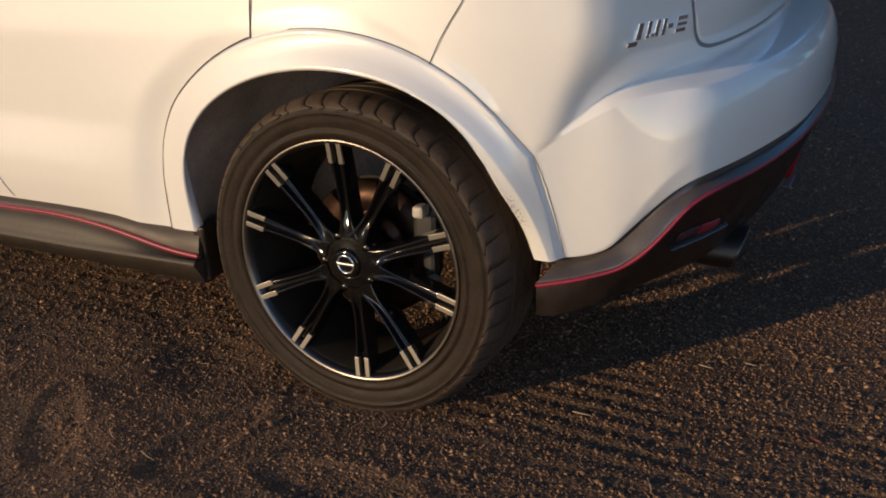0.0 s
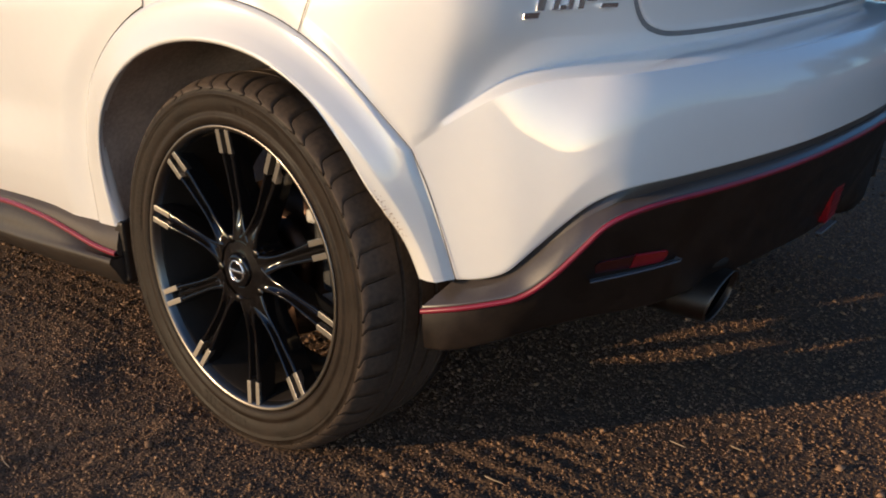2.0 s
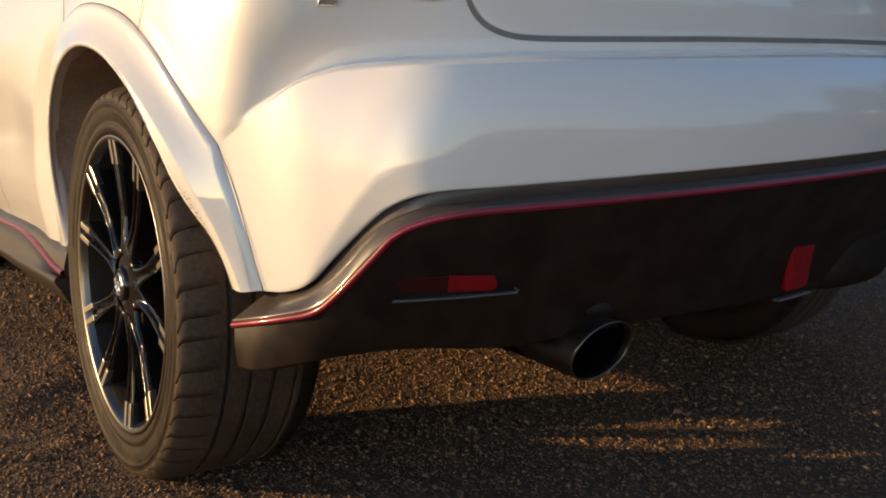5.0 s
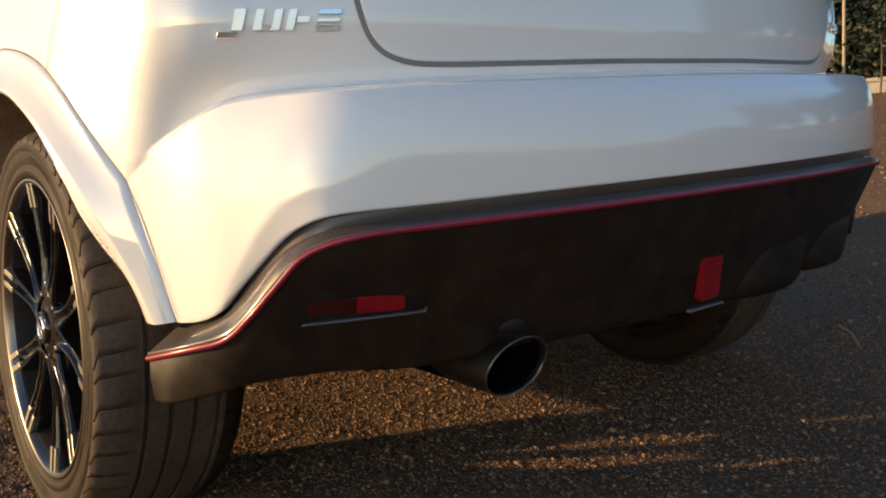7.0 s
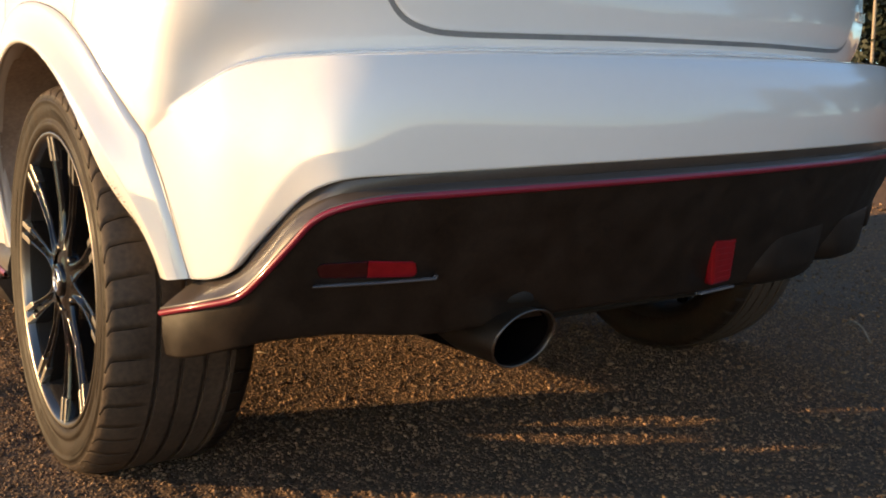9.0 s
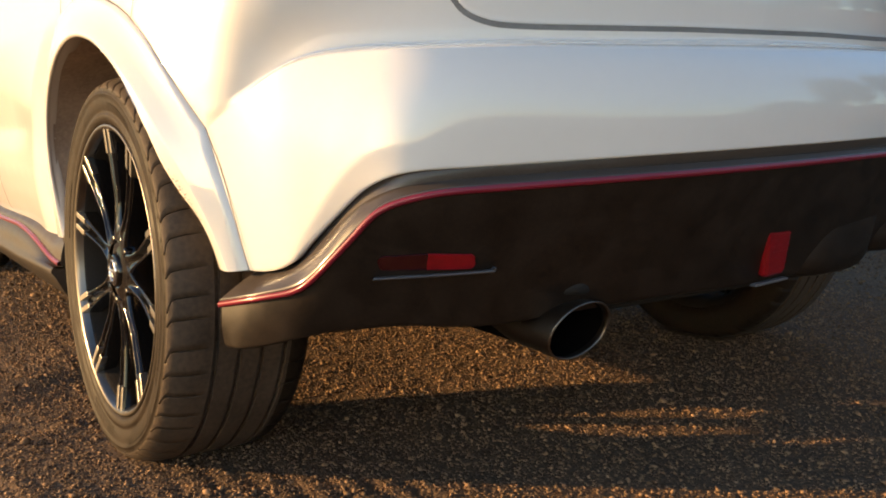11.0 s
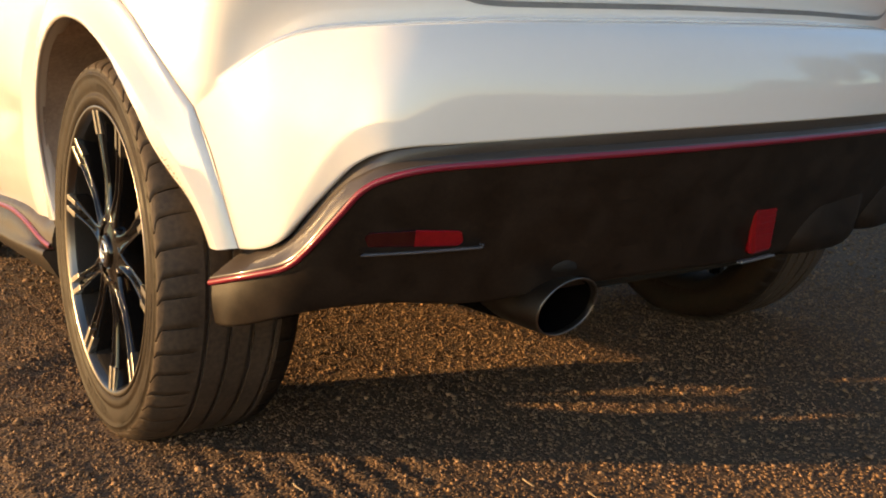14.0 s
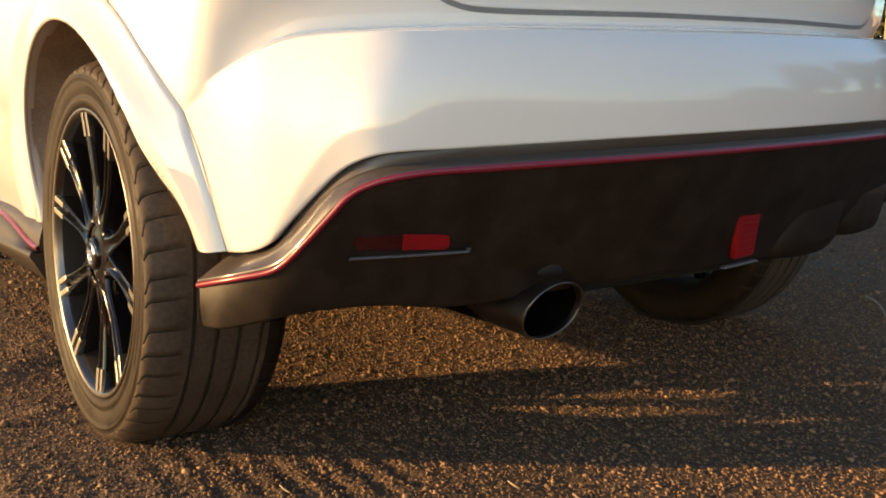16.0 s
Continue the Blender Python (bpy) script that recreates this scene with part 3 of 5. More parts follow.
# ---- arch liners and underbody ----
def liner_mesh(xc, flip):
    w = np.linspace(radians(-4), radians(188), 60)
    rows = []
    rear = np.clip(np.cos(w) * (1 if xc == 0 else -1), 0, 1) ** 2
    turn = np.pi - w if xc else w
    edge_r = np.linalg.norm(np.array(ARCH_IN)[:, [0, 2]] - [0, 0.322], axis=1)
    edge_a = np.arctan2(np.array(ARCH_IN)[:, 2] - 0.322, np.array(ARCH_IN)[:, 0])
    hug = np.interp(turn, edge_a[::-1], edge_r[::-1] + 0.008)
    hug = np.where(turn > 1.9, hug, 0.424) * np.clip((turn - 1.6) / 0.3, 0, 1) + 0.424 * (1 - np.clip((turn - 1.6) / 0.3, 0, 1))
    ahead = np.clip((turn - 1.6) / 0.3, 0, 1)
    hug_y = np.interp(turn, edge_a[::-1], np.array(ARCH_IN)[::-1, 1] + 0.008) * ahead + 0.022 * (1 - ahead)
    for yy, r, k in ((hug_y, hug - 0.0065 * ahead, 0.075), (0.030, hug, 0.075), (0.09, 0.428, 0.04), (0.20, 0.428, 0), (0.33, 0.42, 0), (0.33, 0.05, 0)):
        rows.append(np.stack([np.cos(w) * (r - 0.022 * rear) + xc, yy + k * rear, np.sin(w) * r + 0.322], 1))
    g = np.stack(rows)
    if flip:
        g = mirror_y(g)
    return surface("wheel_arch_liner", [g], LINER, False, flip)


for xc in (0.0, -WHEELBASE):
    for f in (False, True):
        part("wheel_arch_liner", liner_mesh(xc, f), car, "dark felt-like arch liner")
part("underbody", box_mesh("underbody", (-2.95, 0.34, 0.252), (0.42, 1.32, 0.33), UNDER, 0.02), car, "black coated underbody")
part("floor_pan", box_mesh("floor_pan", (-2.1, 0.06, 0.250), (-0.44, 1.61, 0.34), UNDER, 0.02), car)
part("silencer", box_mesh("silencer", (0.30, 0.42, 0.255), (0.55, 1.15, 0.40), UNDER, 0.04), car, "dark exhaust silencer box")
part("axle_beam", surface("axle_beam", [tube([(0.02, 0.2, 0.30), (0.02, 0.8, 0.28), (0.02, 1.46, 0.30)], 0.045, 14)], UNDER, True), car)


# ---- lower rear trim ----
s_out = plan_out(stripe)
drop = stripe - skirt
share = np.interp(np.linspace(0, 1, N_REAR), [0, 0.22, 0.33, 0.43, 0.52, 0.58, 1], [0.05, 0.10, 0.19, 0.28, 0.41, 0.49, 0.53])[:, None]
deep = np.interp(np.arange(N_REAR), [30, 58, 66, 100], [0.0165, 0.0060, 0.0060, 0.0100])[:, None]
turn_in = np.interp(np.arange(N_REAR), [66, 100], [0, 1])[:, None]
groove = np.stack([skirt - out * ((deep + 0.010) * (1 - turn_in) + 0.008 * turn_in) + [0, 0, 0.006], skirt - out * ((deep + 0.003) * (1 - turn_in) + 0.006 * turn_in) + drop * share * 0.25, skirt - out * (deep + 0.004 * turn_in) + drop * share * (1 + 0.03 * turn_in)])
# the lip slopes out like a ledge and rolls over at its edge
at_back = np.interp(np.arange(N_REAR), [66, 100], [0, 1])[:, None]
inner = skirt - out * deep + drop * share
outer = stripe + [0, 0, 0.0065] + s_out * 0.0012
flank = [inner + (outer - inner) * q + out * 0.0025 * math.sin(math.pi * q) for q in (0.0, 0.08, 0.3, 0.6, 0.9, 1.0)]
top_in, low_out = skirt - out * 0.0115 + drop * share, stripe + [0, 0, 0.0065] - s_out * 0.0003
back = [top_in - out * 0.003, top_in, top_in + (low_out - top_in) * 0.10 + out * 0.0008, top_in + (low_out - top_in) * 0.5, top_in + (low_out - top_in) * 0.9, low_out]
lip = [a * (1 - at_back) + b * at_back for a, b in zip(flank, back)]
lip += [stripe + [0, 0, 0.0048] + s_out * 0.0010 * (1 - at_back) - s_out * 0.0004 * at_back, stripe + [0, 0, 0.003] - s_out * 0.0008, stripe - s_out * 0.003]
lip = np.stack(lip)
part("bumper_groove", surface("bumper_groove", [(whole(groove), True)], GROOVE), car, "dark grey groove under bumper skin")
part("bumper_lip", surface("bumper_lip", [(whole(lip), True)], SATIN_GREY), car, "satin dark grey bumper lip")
rear_w = np.interp(stripe[:, 1], [0.14, 0.26], [0, 1])[:, None]
set_in = stripe - s_out * 0.0034 * rear_w + [0, 0, 0.0014] * rear_w
full_stripe = np.vstack([set_in, mirror_y(set_in)[::-1][1:]])
full_stripe = full_stripe[: np.argmax((full_stripe[:, 1] > CENTRE) & (full_stripe[:, 0] < 0.632))]
part("red_stripe", surface("red_stripe", [tube(full_stripe, np.interp(np.minimum(full_stripe[:, 1], 2 * CENTRE - full_stripe[:, 1]), [0.14, 0.30], [0.0043, 0.0054]), 8)], RED, True), car, "thin red accent stripe")
l_out = plan_out(lower)
f = np.array([0.0, 0.04, 0.12, 0.3, 0.5, 0.7, 0.88, 0.97, 1.0])
val_rows = [stripe + (lower - stripe) * q - s_out * (0.003 - 0.003 * np.sin(np.pi * q)) for q in f]
val_rows += [lower - l_out * 0.006 - [0, 0, 0.003], lower - l_out * 0.03 - [0, 0, 0.001], lower - l_out * 0.16 + [0, 0, 0.03]]
valance = np.stack(val_rows)
part("valance", surface("valance", [(whole(valance), True)], BLACK_PLASTIC), car, "grained black plastic rear valance")


def valance_at(y, z):
    """A point on the valance at a place across the car and a height, and the outward way there."""
    cols = np.array([[np.interp(-z, -valance[:9, j, 2], valance[:9, j, k]) for k in (0, 1)] for j in range(N_REAR)])
    x = np.interp(y, cols[:, 1], cols[:, 0])
    j = int(np.argmin(np.abs(cols[:, 1] - y)))
    return np.array([x, y, z]), s_out[j]


def strip_on(y0, y1, z0, z1, up0, up1, depth, mat, name, n=14, lean=0.0, ends=(0.0, 0.0)):
    """A raised block on the valance from y0 to y1; up: its height at both ends, ends: how far each end is rounded."""
    rows = []
    for q in 0.5 - 0.5 * np.cos(np.linspace(0, math.pi, n)):
        h = up0 + (up1 - up0) * q
        cut = 0.0
        for near_end, r in ((q * (y1 - y0), ends[0]), ((1 - q) * (y1 - y0), ends[1])):
            if near_end < r:
                cut = r - math.sqrt(max(0.0, r * r - (r - near_end) ** 2))
        z = z0 + (z1 - z0) * q + cut
        h = max(h - 2 * cut, 0.0032)
        p, o = valance_at(y0 + (y1 - y0) * q, z)
        t, _ = valance_at(y0 + (y1 - y0) * q + lean, z + h)
        rows.append([p - o * 0.01, p + o * (depth - 0.0015), p + o * depth + [0, 0, 0.0015], t + o * depth - [0, 0, 0.0015], t + o * (depth - 0.0015), t - o * 0.01])
    g = np.array(rows)
    verts, faces = list(g.reshape(-1, 3)), grid_faces(n, 6, False, True)
    faces += [tuple(range(5, -1, -1)), tuple((n - 1) * 6 + k for k in range(6))]
    return mesh_of(name, verts, faces, mat, False)


part("reflector", strip_on(0.2355, 0.2945, 0.377, 0.376, 0.023, 0.021, 0.004, LENS, "reflector", 20, -0.004, (0.0, 0.006)), car, "bright red reflector")
part("reflector_side", strip_on(0.179, 0.235, 0.378, 0.377, 0.020, 0.023, 0.003, LENS_DARK, "reflector_side", 20, -0.004, (0.006, 0.0)), car, "dark red reflector section")
part("reflector_ledge", strip_on(0.178, 0.321, 0.3660, 0.3710, 0.003, 0.003, 0.012, LEDGE, "reflector_ledge", 20), car, "thin grey ledge under reflector")
part("ledge_hook", strip_on(0.3185, 0.3212, 0.3725, 0.3725, 0.006, 0.005, 0.012, LEDGE, "ledge_hook", 3), car, "small upturned ledge end")


# ---- fog lamp and diffuser ----
def prism(name, face, depth, mat, bevel=0.003):
    """A block: its four corners in order and the way of its depth."""
    bm = bmesh.new()
    a = [bm.verts.new(p) for p in face]
    b = [bm.verts.new(Vector(p) + Vector(depth)) for p in face]
    bm.faces.new(a), bm.faces.new(b[::-1])
    for k in range(len(face)):
        bm.faces.new((a[k], b[k], b[(k + 1) % len(face)], a[(k + 1) % len(face)]))
    bmesh.ops.recalc_face_normals(bm, faces=bm.faces[:])
    if bevel:
        bmesh.ops.bevel(bm, geom=bm.edges[:], offset=bevel, segments=2, affect="EDGES", profile=0.5)
    me = bpy.data.meshes.new(name)
    bm.to_mesh(me)
    bm.free()
    me.materials.append(mat)
    return me


fog = part("fog_lamp", prism("fog_lamp", [(0.700, 0.831, 0.318), (0.700, 0.884, 0.322), (0.7225, 0.870, 0.412), (0.7225, 0.800, 0.413)], (-0.05, 0, 0.01), LENS, 0.007), car, "red tapered centre fog lamp")
part("lamp_ledge", prism("lamp_ledge", [(0.694, 0.798, 0.309), (0.694, 0.886, 0.313), (0.694, 0.884, 0.317), (0.694, 0.800, 0.313)], (0.012, 0, 0), LEDGE, 0.001), fog, "thin bright ledge")
for k in range(7):
    q = 0.12 + 0.11 * k
    part("lens_rib", prism("lens_rib", [(0.7006 + 0.0225 * q, 0.836 - 0.031 * q, 0.318 + 0.092 * q), (0.7006 + 0.0225 * q, 0.878 - 0.014 * q, 0.3215 + 0.088 * q), (0.7012 + 0.0225 * q, 0.878 - 0.014 * q, 0.3245 + 0.088 * q), (0.7012 + 0.0225 * q, 0.836 - 0.031 * q, 0.321 + 0.092 * q)], (0.0008, 0, 0), LENS, 0.0003), fog)



def diffuser_fin(y0, y1, low, corner):
    """A fin under the valance on the right half: it follows the valance's plan, and its outer lower corner is rounded."""
    n = 14
    rows = []
    for q in np.linspace(0, 1, n):
        y = y0 + (y1 - y0) * q
        p, _ = valance_at(2 * CENTRE - y, 0.40)
        lift = corner * (1 - math.sqrt(max(0.0, 1 - max(0.0, (q - 0.62) / 0.38) ** 2)))
        zb = low + lift
        sect = [(-0.10, zb + 0.012), (-0.050, zb + 0.002), (-0.030, zb), (-0.018, zb + 0.006), (-0.012, zb + 0.035), (-0.009, max(0.40, zb + 0.05)), (-0.010, 0.425), (-0.02, 0.43), (-0.10, 0.43)]
        come = -0.045 * max(0.0, 1 - q / 0.35) ** 2
        rows.append([(p[0] + dx + come, y - 0.02 * (dx < -0.04), z) for dx, z in sect])
    g = np.array(rows)
    m = g.shape[1]
    faces = grid_faces(n, m, False, True, 0, True) + [tuple(range(m)), tuple((n - 1) * m + k for k in range(m - 1, -1, -1))]
    return mesh_of("diffuser_fin", list(g.reshape(-1, 3)), faces, BLACK_PLASTIC)


for y0, y1, low, corner in ((0.93, 1.165, 0.306, 0.05), (1.19, 1.425, 0.326, 0.06), (1.45, 1.56, 0.368, 0.05)):
    part("diffuser_fin", diffuser_fin(y0, y1, low, corner), car, "black plastic diffuser fin with rounded corner")


# ---- exhaust ----
def exhaust():
    rows = []
    for x, sc, dz in ((0.30, 0.82, 0.012), (0.45, 0.86, 0.008), (0.58, 0.97, 0.002), (0.650, 1.0, 0.0), (0.6535, 0.996, 0.0), (0.6555, 0.984, 0.0), (0.6550, 0.968, 0.0), (0.6515, 0.956, 0.0), (0.645, 0.945, 0.0)):
        w = np.linspace(0, 2 * np.pi, 48, endpoint=False)
        yy, zz = 0.059 * sc * np.cos(w), 0.043 * sc * np.sin(w)
        a = radians(7)
        y2, z2 = yy * np.cos(a) - zz * np.sin(a), yy * np.sin(a) + zz * np.cos(a)
        rows.append(np.stack([x + 0.015 * zz / 0.043 * (x > 0.5), 0.467 + y2, 0.274 + dz + z2], 1))
    return np.stack(rows), w


pipe_rows, _ = exhaust()
pipe = part("exhaust_tip", surface("exhaust_tip", [pipe_rows], STEEL, True, True), car, "oval brushed steel exhaust tip")
inner = np.stack([pipe_rows[-1], (pipe_rows[-1] - [0.645, 0.467, 0.274]) * 0.9 + [0.40, 0.467, 0.276], (pipe_rows[-1] - [0.645, 0.467, 0.274]) * 0.02 + [0.40, 0.467, 0.276]])
rim_path = np.vstack([pipe_rows[5], pipe_rows[5][:2]])
lip_ring = tube(rim_path, 0.0018, 8)[:-1]
part("exhaust_rim", surface("exhaust_rim", [lip_ring], RIM, True), pipe, "bright rolled rim")
part("exhaust_bore", surface("exhaust_bore", [inner], SOOT, True, True), pipe, "soot-black inside")
lump = tube(even([(0.630, 0.432, 0.330), (0.640, 0.445, 0.335), (0.646, 0.463, 0.339), (0.644, 0.482, 0.335), (0.636, 0.492, 0.326)], 16), np.interp(np.linspace(0, 1, 16), [0, 0.15, 0.5, 0.85, 1], [0.003, 0.010, 0.015, 0.014, 0.004]), 12)
part("exhaust_hanger", surface("exhaust_hanger", [lump], HANGER, True), car, "dusty grey rubber exhaust hanger")


# ---- sill ----
def sill_grid():
    n = 60
    q = np.linspace(0, 1, n)
    x = np.interp(q, [0, 0.6, 1], [-0.378, -0.95, -1.265])
    top = np.interp(-x, [0.38, 0.46, 0.62, 0.8, 1.3], [0.340, 0.334, 0.350, 0.352, 0.350])
    line = np.interp(-x, [0.38, 0.43, 0.47, 0.55, 0.63, 0.72, 0.81, 1.0, 1.3], [0.2825, 0.284, 0.288, 0.302, 0.315, 0.324, 0.329, 0.326, 0.325])
    line = np.convolve(np.pad(line, 2, "edge"), np.ones(5) / 5, "valid")
    edge = np.interp(-x, [0.38, 0.74, 1.3], [0.267, 0.258, 0.257])
    c = lambda y, z: np.stack([x, np.broadcast_to(y, x.shape), z], 1)
    ledge = c(0.022, top + 0.006), c(0.016, top - 0.003), c(0.004, top * 0.7 + line * 0.3), c(-0.003, top * 0.25 + line * 0.75), c(-0.004, line)
    low = c(-0.004, line), c(0.001, line - 0.006), c(-0.006, line - 0.010), c(-0.0135, line * 0.4 + edge * 0.6), c(-0.018, edge + 0.010), c(-0.0228, edge + 0.004), c(-0.0235, edge - 0.002), c(-0.014, edge - 0.016), c(0.004, edge * 0 + 0.216), c(0.03, edge * 0 + 0.214), c(0.10, edge * 0 + 0.245)
    return np.stack(ledge), np.stack(low), c(-0.006, line)


ledge, low, sill_line = sill_grid()
for flip in (False, True):
    m = (lambda g: mirror_y(g)) if flip else (lambda g: g)
    two = lambda g: [(m(g), not flip), (m(mirror_x(g)), flip)]
    sill = part("sill_skirt", surface("sill_skirt", two(low), SILL_PLASTIC), car, "black plastic sill skirt")
    part("sill_ledge", surface("sill_ledge", two(ledge), SILL_LEDGE), sill, "satin brownish grey upper ledge")
    end = np.vstack([ledge[:, 0], low[1:, 0]])
    cap = np.stack([end, np.repeat(end.mean(0)[None] + [0, 0.04, 0], len(end), 0)])
    part("sill_end", surface("sill_end", [(m(cap), flip)], SILL_PLASTIC), sill)
    part("sill_end", surface("sill_end", [(m(mirror_x(cap)), not flip)], SILL_PLASTIC), sill)
    run = np.vstack([sill_line, mirror_x(sill_line)[::-1][1:]])
    part("red_stripe", surface("red_stripe", [tube(m(run), 0.0060, 8)], RED, True), sill, "thin red accent stripe")
    for mx in (False, True):
        lo, hi = ((-0.398, 0.006, 0.222), (-0.366, 0.20, 0.345))
        if mx:
            lo, hi = (-WHEELBASE + 0.366, 0.006, 0.222), (-WHEELBASE + 0.398, 0.20, 0.345)
        if flip:
            lo, hi = (lo[0], 2 * CENTRE - 0.20, lo[2]), (hi[0], 2 * CENTRE - 0.006, hi[2])
        part("mud_guard", box_mesh("mud_guard", lo, hi, BLACK_PLASTIC, 0.006), car, "black plastic mud guard")


# ---- tailgate, shut lines and badge ----
def skin_at(s, z, lift=0.0):
    p = hull(np.atleast_1d(np.asarray(s, float)), np.atleast_1d(np.asarray(z, float)))
    inn = np.stack([np.interp(s, PLAN_S, PLAN_IN[:, k]) for k in range(2)], -1).reshape(-1, 2)
    p[:, :2] -= inn * lift
    return p


s_of_y = lambda y: np.interp(y, PLAN[:, 1][1000:], PLAN_S[1000:])
GATE = even([(s_of_y(0.274), 0.95), (s_of_y(0.280), 0.85), (s_of_y(0.293), 0.765), (s_of_y(0.310), 0.724), (s_of_y(0.343), 0.705), (s_of_y(0.40), 0.700), (s_of_y(0.55), 0.704), (s_of_y(0.70), 0.710), (S_END, 0.7155)], 160)
n_up = 30
gate_rows = []
for q in np.linspace(0, 1, n_up):
    z = GATE[:, 1] + (0.96 - GATE[:, 1]) * q
    gate_rows.append(skin_at(GATE[:, 0], z, 0.004))
edge0 = skin_at(GATE[:, 0], GATE[:, 1], -0.006)
edge1 = skin_at(GATE[:, 0], GATE[:, 1] + 0.0, 0.002)
gate_g = np.stack([edge0, edge1] + [r + [0, 0, 0.0022] if k == 0 else r for k, r in enumerate(gate_rows)])
part("tailgate", surface("tailgate", [whole(gate_g)], PAINT), car, "pearl white tailgate panel")


def seam(sz, width, lift=0.0006):
    """A narrow dark ribbon along a line of (s, z) on the skin."""
    p = np.array(sz, float)
    t = np.gradient(p, axis=0)
    t /= np.linalg.norm(t, axis=1)[:, None]
    n = np.stack([-t[:, 1], t[:, 0]], 1) * width / 2
    return np.stack([skin_at(p[:, 0] - n[:, 0], p[:, 1] - n[:, 1], lift), skin_at(p[:, 0] + n[:, 0], p[:, 1] + n[:, 1], lift)])


off = np.gradient(GATE, axis=0)
off = np.stack([off[:, 1], -off[:, 0]], 1) / np.linalg.norm(off, axis=1)[:, None]
gap = seam(GATE + off * 0.0034, 0.0080)
part("tailgate_seam", surface("tailgate_seam", [whole(gap)], GAP_GREY), car)
door_edge = seam(even([(-0.147, 0.748), (-0.142, 0.80), (-0.134, 0.86), (-0.12, 0.95)], 40), 0.0034, 0.0026)
part("door_seam", surface("door_seam", [door_edge], GAP), car)
part("door_seam", surface("door_seam", [(mirror_y(door_edge), True)], GAP), car)
quarter = seam(even([(0.205, 0.703), (0.235, 0.76), (0.272, 0.815), (0.33, 0.90)], 40), 0.0017, 0.0022)
part("quarter_seam", surface("quarter_seam", [quarter], GAP), car)
part("quarter_seam", surface("quarter_seam", [(mirror_y(quarter), True)], GAP), car)
front_door = seam(even([(-0.955, 0.352), (-0.975, 0.40), (-0.985, 0.48), (-0.99, 0.6), (-1.03, 0.75), (-1.06, 0.95)], 40), 0.0035)
part("door_seam", surface("door_seam", [front_door], GAP), car)
part("door_seam", surface("door_seam", [(mirror_y(front_door), True)], GAP), car)
arch_gap = np.stack([foot_curve[:54] + [-0.0015, -0.0016, 0.0], foot_curve[:54] + (foot_curve[:54] - [0, 0, 0.40]) * [0.009, 0, 0.009] + [0, -0.0016, 0]])
part("door_seam", surface("door_seam", [(arch_gap, True)], GAP), car)
part("door_seam", surface("door_seam", [mirror_y(arch_gap)], GAP), car)


def badge(s0, s1, z, h, marks, m=lambda g: g):
    """Plain chrome strokes in a row on the skin: (from, to, lower, upper, lean) in parts of the row."""
    for a, b, lo, hi, lean in marks:
        verts, faces, base = [], [], 0
        for lift in (0.0005, 0.0045, 0.0052):
            grow = 0.0006 if lift > 0.005 else 0
            for ss, zz in ((a, lo), (b, lo), (b, hi), (a, hi)):
                sgn_s, sgn_z = (1 if ss == a else -1), (1 if zz == lo else -1)
                p = skin_at(s0 + (s1 - s0) * (ss + lean * zz) + sgn_s * grow, z + h * zz + sgn_z * grow, lift)
                verts.append(m(p)[0])
        for k in (0, 4):
            for j in range(4):
                faces.append((base + k + j, base + k + (j + 1) % 4, base + k + 4 + (j + 1) % 4, base + k + 4 + j))
        faces.append((base + 8, base + 9, base + 10, base + 11))
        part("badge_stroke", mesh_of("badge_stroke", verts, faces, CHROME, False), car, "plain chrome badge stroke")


STROKES = [(-0.01, 0.15, -0.36, -0.06, 0.05), (0.10, 0.19, 0.0, 1.0, 0.05), (0.27, 0.34, 0.0, 1.0, 0.05), (0.34, 0.42, 0.0, 0.24, 0.05), (0.42, 0.49, 0.0, 1.0, 0.05), (0.54, 0.61, 0.0, 1.0, 0.05), (0.62, 0.73, 0.36, 0.66, 0.05), (0.79, 0.99, 0.0, 0.24, 0.05), (0.79, 0.99, 0.40, 0.60, 0.05), (0.79, 0.99, 0.76, 1.0, 0.05)]
S_BADGE = s_of_y(0.128)
badge(S_BADGE, S_BADGE + 0.147, 0.7385, 0.027, STROKES)
badge(s_of_y(0.14), s_of_y(0.14) + 0.10, 0.760, 0.020, [(k * 0.2, k * 0.2 + 0.14, 0, 1, 0.03) for k in range(5)], mirror_y)


# ---- wheels ----
HUB_Z = 0.317


